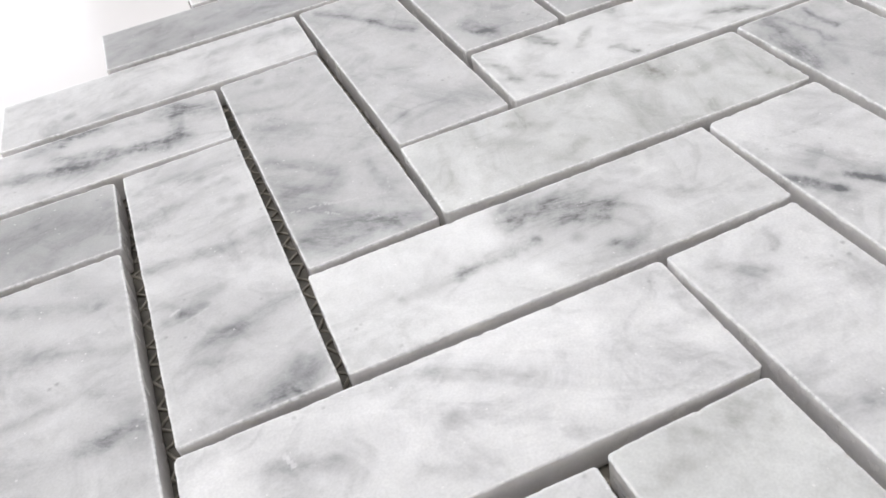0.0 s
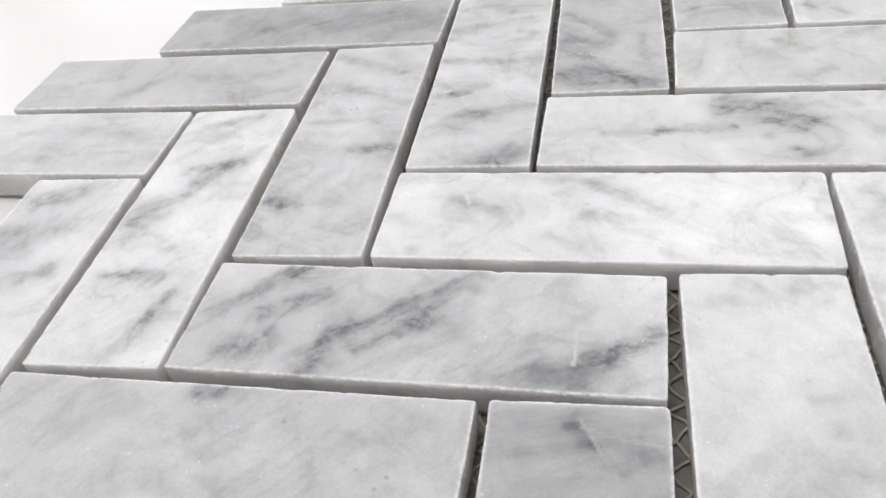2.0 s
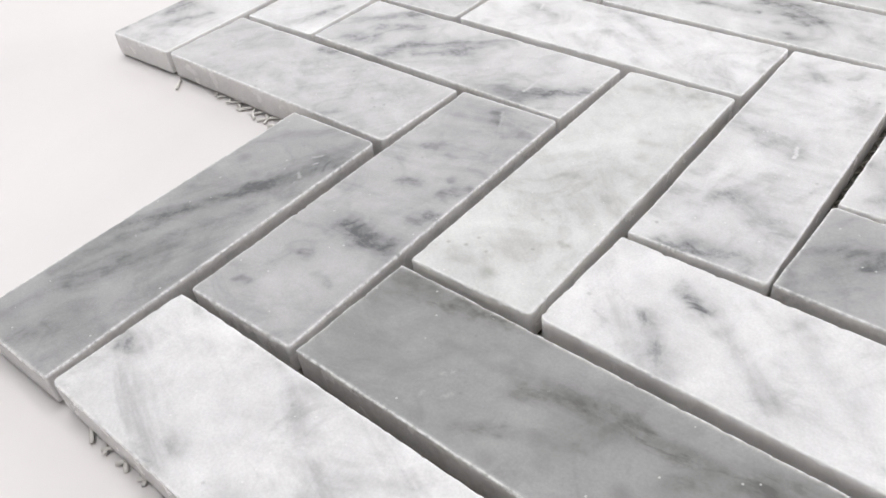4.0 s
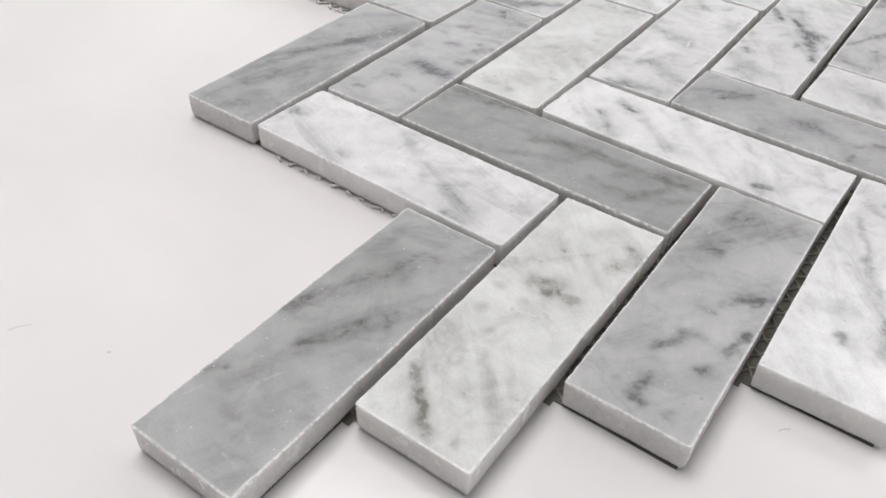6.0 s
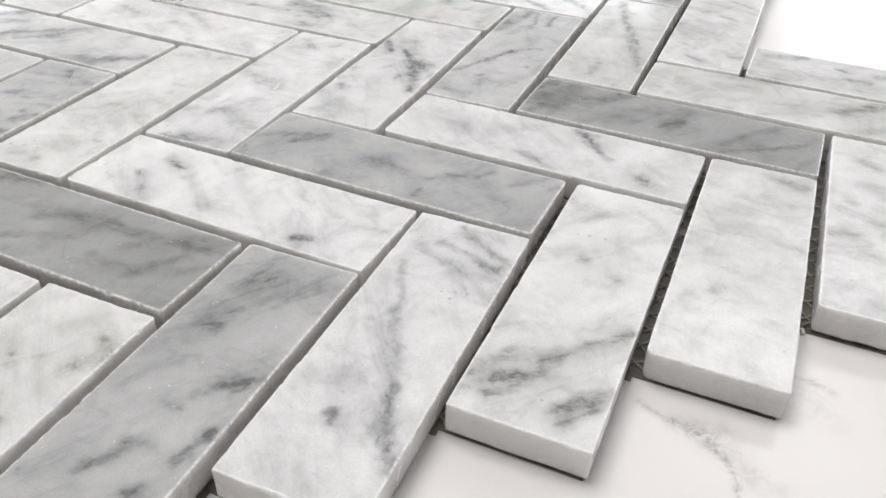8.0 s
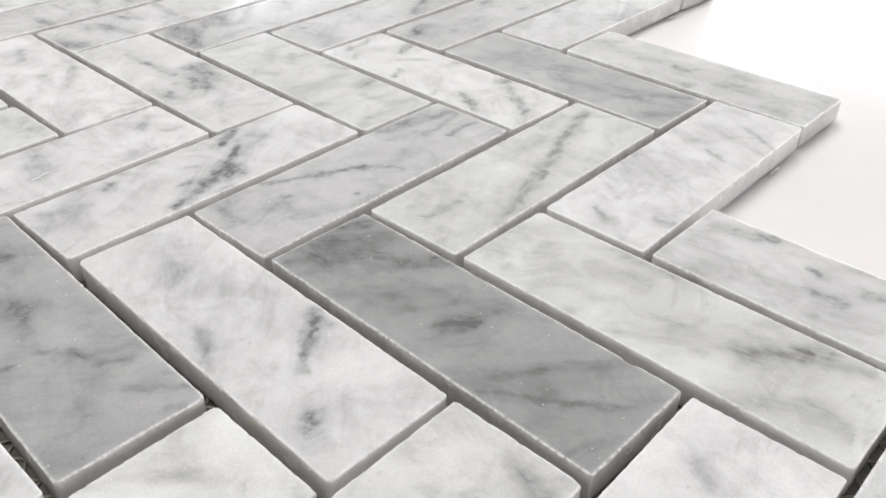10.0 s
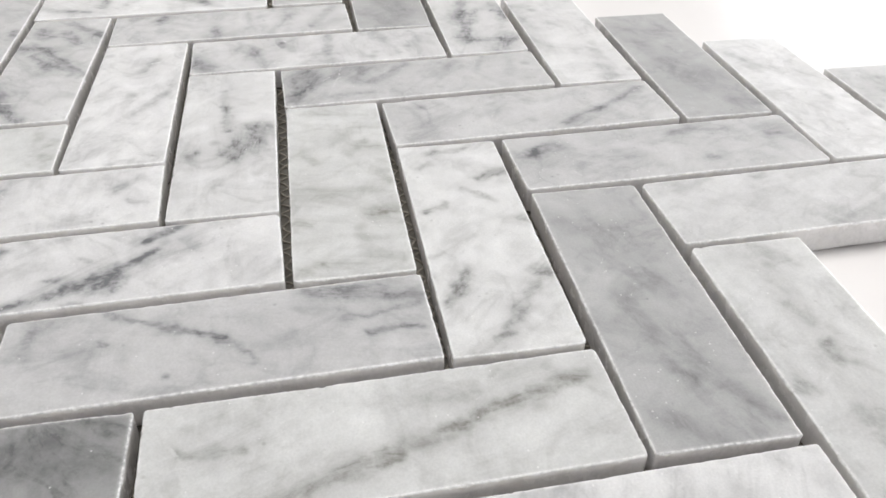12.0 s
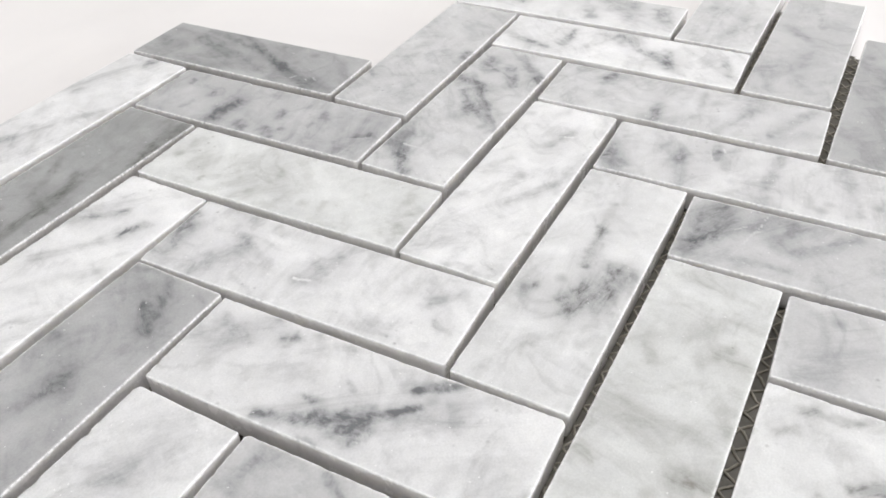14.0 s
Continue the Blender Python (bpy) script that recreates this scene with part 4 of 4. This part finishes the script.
marble_tile("H", 5, 0, 0.47, 0.1, (0.72, 0.55, -1.42), "grey polished marble tile with faint clouding", [
    (-28.9, -2.8, -11.5, -3.0, 2.6, 0.15), (0.8, -4.4, 13.2, -2.4, 2.2, 0.25), (-8.4, -2.0, -1.4, 2.6, 2.1, 0.2),
    (19.7, -2.6, 22.9, 0.5, 1.5, 0.25), (29.0, -8.7, 35.7, -0.9, 2.7, 0.25), (24.9, 5.7, 32.8, 10.4, 2, 0.2),
    (-25.3, -9.2, -21.4, -6.7, 2.3, 0.2), (-20.8, 2.1, -10.9, 5.4, 3, 0.15), (19.6, 2.8, 22.2, 9.1, 1.4, 0.12)])
marble_tile("H", 6, 0, 0.63, 0.3, (0.80, 0.96, -0.89), "light grey polished marble tile with a few grey veins", [
    (-6.8, 0.2, -3.3, 0.3, 1.9, 0.35), (-17.0, -0.5, -12.7, 0.6, 1.7, 0.25), (2.3, -10.1, 3.0, -8.0, 1.5, 0.3),
    (-27.5, -0.2, -21.4, 1.4, 2.6, 0.12), (9.4, -2.4, 16.2, -0.3, 2.9, 0.2), (9.1, 6.6, 15.1, 6.4, 2.2, 0.2),
    (-32.1, -4.7, -32.3, 1.8, 1.9, 0.1), (23.9, -7.9, 30.2, -8.8, 1.7, 0.2)])
marble_tile("V", 2, 0, 0.55, 0, (0.19, -0.05, 1.30), "light grey polished marble tile with a few grey veins", [
    (-10.8, -16.3, 4.5, -34.7, 2.6, 0.28), (-7.7, -28.0, 8.9, -34.1, 2, 0.35), (-10.3, -1.4, 1.5, -12.5, 1.5, 0.25),
    (-9.2, 12.8, 2.6, 6.2, 1.6, 0.2), (-10.3, -29.8, -3.1, -33.0, 2.3, 0.3), (6.7, -14.0, 7.8, -23.4, 1.6, 0.2),
    (-8.0, 28.9, 3.2, 26.0, 1.8, 0.15), (-9.8, -12.8, -0.2, -17.7, 1.6, 0.2), (-10.8, 22.3, -1.7, 17.9, 1.4, 0.2),
    (-1.8, -22.6, 1.4, -22.9, 0.26, -0.1), (9.4, -16.1, 7.8, -23.4, 0.21, -0.06), (7.4, -25.0, -12.6, -19.1, 0.28, -0.06),
    (-2.9, -25.8, -4.8, -23.8, 0.39, -0.06), (-2.0, -22.7, -4.1, -20.7, 0.39, -0.06)])
marble_tile("V", 3, 0, 0.58, 0, (0.27, 0.15, 1.12), "light grey polished marble tile with a few grey veins", [
    (4.0, 16.4, -8.0, 34.0, 1.1, 0.4), (8.9, 7.1, 2.7, 18.1, 1.1, 0.35), (0.7, -14.0, -1.9, -8.1, 1.6, 0.12),
    (-4.4, 6.1, -9.9, 15.9, 1.6, 0.12), (3.0, -28.9, -2.1, -14.9, 1.8, 0.1), (-3.6, -25.7, -4.3, -23.6, 0.29, -0.21)])
marble_tile("V", 4, 0, 0.55, 0, (0.70, 0.90, 0.34), "light grey polished marble tile with a few grey veins", [
    (-3.4, -31.8, -6.7, -25.6, 2, 0.5), (-7.5, 4.3, -8.5, 11.1, 1.7, 0.25), (5.6, 9.5, 6.0, 11.7, 1.5, 0.35),
    (-2.7, 28.9, -2.7, 31.4, 1.6, 0.35), (-7.7, -14.7, 3.3, -9.0, 1.9, 0.1), (9.7, 18.4, 7.7, 24.1, 1.5, 0.15),
    (5.5, -24.9, 8.2, -23.4, 0.28, -0.25)])
marble_tile("V", 5, 0, 0.62, 0.1, (0.68, 1.18, 0.56), "light grey polished marble tile with faint clouding", [
    (-10.2, -10.7, -10.5, -8.3, 1.5, 0.3), (0.2, -27.2, -3.2, -19.3, 1.9, 0.12), (-6.9, -31.3, -8.6, -26.2, 1.4, 0.12),
    (-6.7, -22.4, -4.9, -20.8, 0.21, -0.21)])


# ---- glass-fibre net under the tiles ----
CELL, LOW = 0.0004, (-0.13, -0.21)


def net_mask():
    """Where the net lies: the tiled area drawn in by two millimetres, and a fringe in one notch."""
    x = LOW[0] + CELL * np.arange(1200)
    y = LOW[1] + CELL * np.arange(1300)
    gx, gy = np.meshgrid(x / PITCH, y / PITCH, indexing="ij")
    tiled = np.zeros(gx.shape, bool)
    for u, v, w, h in PLAN:
        tiled |= (gx >= u - 0.01) & (gx <= u + w + 0.01) & (gy >= v - 0.01) & (gy <= v + h + 0.01)
    kept = tiled.copy()
    for reach in (3, 6):
        for i in (-reach, 0, reach):
            for j in (-reach, 0, reach):
                kept &= np.roll(np.roll(tiled, i, 0), j, 1)
    kept |= (gx > -0.35) & (gx < 1.0) & (gy > -1.02 - 0.11 * (gx + 0.4)) & (gy < -0.9)
    kept |= (gx > 2.4) & (gx < 4.0) & (gy > -4.03) & (gy < -3.9)
    return kept


MASK = net_mask()


def in_net(x, y):
    i, j = round((x - LOW[0]) / CELL), round((y - LOW[1]) / CELL)
    return 0 <= i < 1200 and 0 <= j < 1300 and MASK[i, j]


TAKEN = {(u + i, v + j) for u, v, w, h in PLAN for i in range(w) for j in range(h)}


def under_tiles(x, y):
    """Inside the tiled area, short of its outer rim."""
    return all((math.floor(x / PITCH + i), math.floor(y / PITCH + j)) in TAKEN for i in (-0.06, 0.06) for j in (-0.06, 0.06))


def strand(points, half, verts, faces):
    """A flat round-backed thread along the points."""
    first = len(verts)
    for n, (x, y, z) in enumerate(points):
        before, after = points[max(n - 1, 0)], points[min(n + 1, len(points) - 1)]
        dx, dy = after[0] - before[0], after[1] - before[1]
        size = math.hypot(dx, dy) or 1
        sx, sy = -dy / size * half, dx / size * half
        verts += [(x + sx, y + sy, z), (x + 0.5 * sx, y + 0.5 * sy, z + half * 0.6), (x - 0.5 * sx, y - 0.5 * sy, z + half * 0.6), (x - sx, y - sy, z), (x, y, z - half * 0.35)]
    for n in range(len(points) - 1):
        a = first + 5 * n
        faces += [[a + q, a + (q + 1) % 5, a + 5 + (q + 1) % 5, a + 5 + q] for q in range(5)]
    last = first + 5 * (len(points) - 1)
    faces += [[first + q for q in range(4, -1, -1)], [last + q for q in range(5)]]


def fibre_net():
    chance, runs = random.Random(3), []
    step, spacing, root = 0.0009, 0.0034, math.sqrt(0.5)
    for axis in (0, 1):
        for line in range(-80, 110):
            across = line * spacing + chance.uniform(-0.0003, 0.0003)
            run = []
            for n in range(-350, 480):
                along = n * step
                sway = across + 0.00035 * math.sin(along * 900 + line)
                x, y = ((along - sway) * root, (along + sway) * root) if axis else ((along + sway) * root, (sway - along) * root)
                if in_net(x, y):
                    run.append((x, y, 0.0003 + (0.00012 if (n // 2 + line) % 2 else 0) + 0.00008 * axis))
                else:
                    if len(run) > 2:
                        runs.append(run[::2] + ([run[-1]] if len(run) % 2 == 0 else []))
                    run = []
            if len(run) > 2:
                runs.append(run[::2])
    # Loose ends that stick out past the tiles.
    for x0, y0, x1, y1 in ENDS:
        runs.append([((x0 + (x1 - x0) * q) / 1000, (y0 + (y1 - y0) * q) / 1000, 0.0004 + 0.0006 * q * (1 - q)) for q in (0, 0.25, 0.5, 0.75, 1)])
    # Bare threads at the fringe; under and between the tiles, shade darkens the colour.
    shaded, bare = ([], []), ([], [])
    for run in runs:
        piece, side = [run[0]], under_tiles(*run[0][:2])
        for place in run[1:]:
            piece.append(place)
            now = under_tiles(*place[:2])
            if now != side:
                strand(piece, 0.0003 if side else 0.00042, *(shaded if side else bare))
                piece, side = [place], now
        if len(piece) > 1:
            strand(piece, 0.0003 if side else 0.00042, *(shaded if side else bare))
    for name, mesh, mat, label in (("mesh_backing", shaded, SHADED_FIBRE, "glass-fibre mesh coloured dark brown for the shade in the joints"), ("mesh_fringe", bare, FIBRE, "off-white bare glass-fibre threads")):
        ob = mesh_object(name, *mesh, mat, sheet)
        ob.data.shade_smooth()
        tagged(ob, label, kind="stuff")


def glue_shade_film():
    """A thin skin of glue with the shade painted in; it bridges the joints and stops short of the outer rim."""
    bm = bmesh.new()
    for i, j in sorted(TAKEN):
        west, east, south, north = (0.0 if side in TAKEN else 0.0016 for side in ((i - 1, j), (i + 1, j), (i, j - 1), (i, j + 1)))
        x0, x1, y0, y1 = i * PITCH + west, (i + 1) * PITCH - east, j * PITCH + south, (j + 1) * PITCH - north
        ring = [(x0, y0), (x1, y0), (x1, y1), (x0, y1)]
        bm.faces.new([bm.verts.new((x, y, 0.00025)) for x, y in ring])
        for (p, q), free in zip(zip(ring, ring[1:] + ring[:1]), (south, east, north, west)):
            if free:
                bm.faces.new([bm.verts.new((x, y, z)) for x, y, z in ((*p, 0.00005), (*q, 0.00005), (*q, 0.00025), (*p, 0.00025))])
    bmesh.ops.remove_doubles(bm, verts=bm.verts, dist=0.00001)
    data = bpy.data.meshes.new("glue_shade")
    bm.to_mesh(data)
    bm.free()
    data.materials.append(GLUE_SHADE)
    film = new("glue_shade", data)
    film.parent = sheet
    tagged(film, "thin brown film in the joints, glue with the joint shade in its colour")


ENDS = ((56.2, -99.5, 60.1, -102.0), (228.5, 136.0, 228.6, 141.0), (152.3, 218.8, 153.2, 223.2), (253.0, -24.6, 256.0, -20.5), (255.0, -24.8, 253.5, -19.0), (278.5, 0.6, 282.1, 3.2), (280.8, -0.5, 279.0, 5.0), (-19.3, -29.0, -22.5, -25.5))
glue_shade_film()
fibre_net()


# ---- lint on the table ----
LINT = plain_material("lint", (0.3, 0.29, 0.28), (0.42, 0.41, 0.4), 900, 0.7)
for x0, y0, x1, y1, bow, half in ((187.2, -106.8, 188.8, -105.0, 0.3, 0.06), (60.3, -175.4, 62.4, -171.6, 0.4, 0.05), (79.8, -167.1, 80.3, -166.6, 0.0, 0.08)):
    verts, faces, size = [], [], math.hypot(x1 - x0, y1 - y0)
    line = []
    for q in np.linspace(0, 1, 9):
        lift = bow * math.sin(math.pi * q)
        line.append(((x0 + (x1 - x0) * q - (y1 - y0) / size * lift) / 1000, (y0 + (y1 - y0) * q + (x1 - x0) / size * lift) / 1000, half / 2500))
    strand(line, half / 1000, verts, faces)
    tagged(mesh_object("lint_fibre", verts, faces, LINT), "tiny dark scrap of lint on the white table", "lint", group="lint on the table")
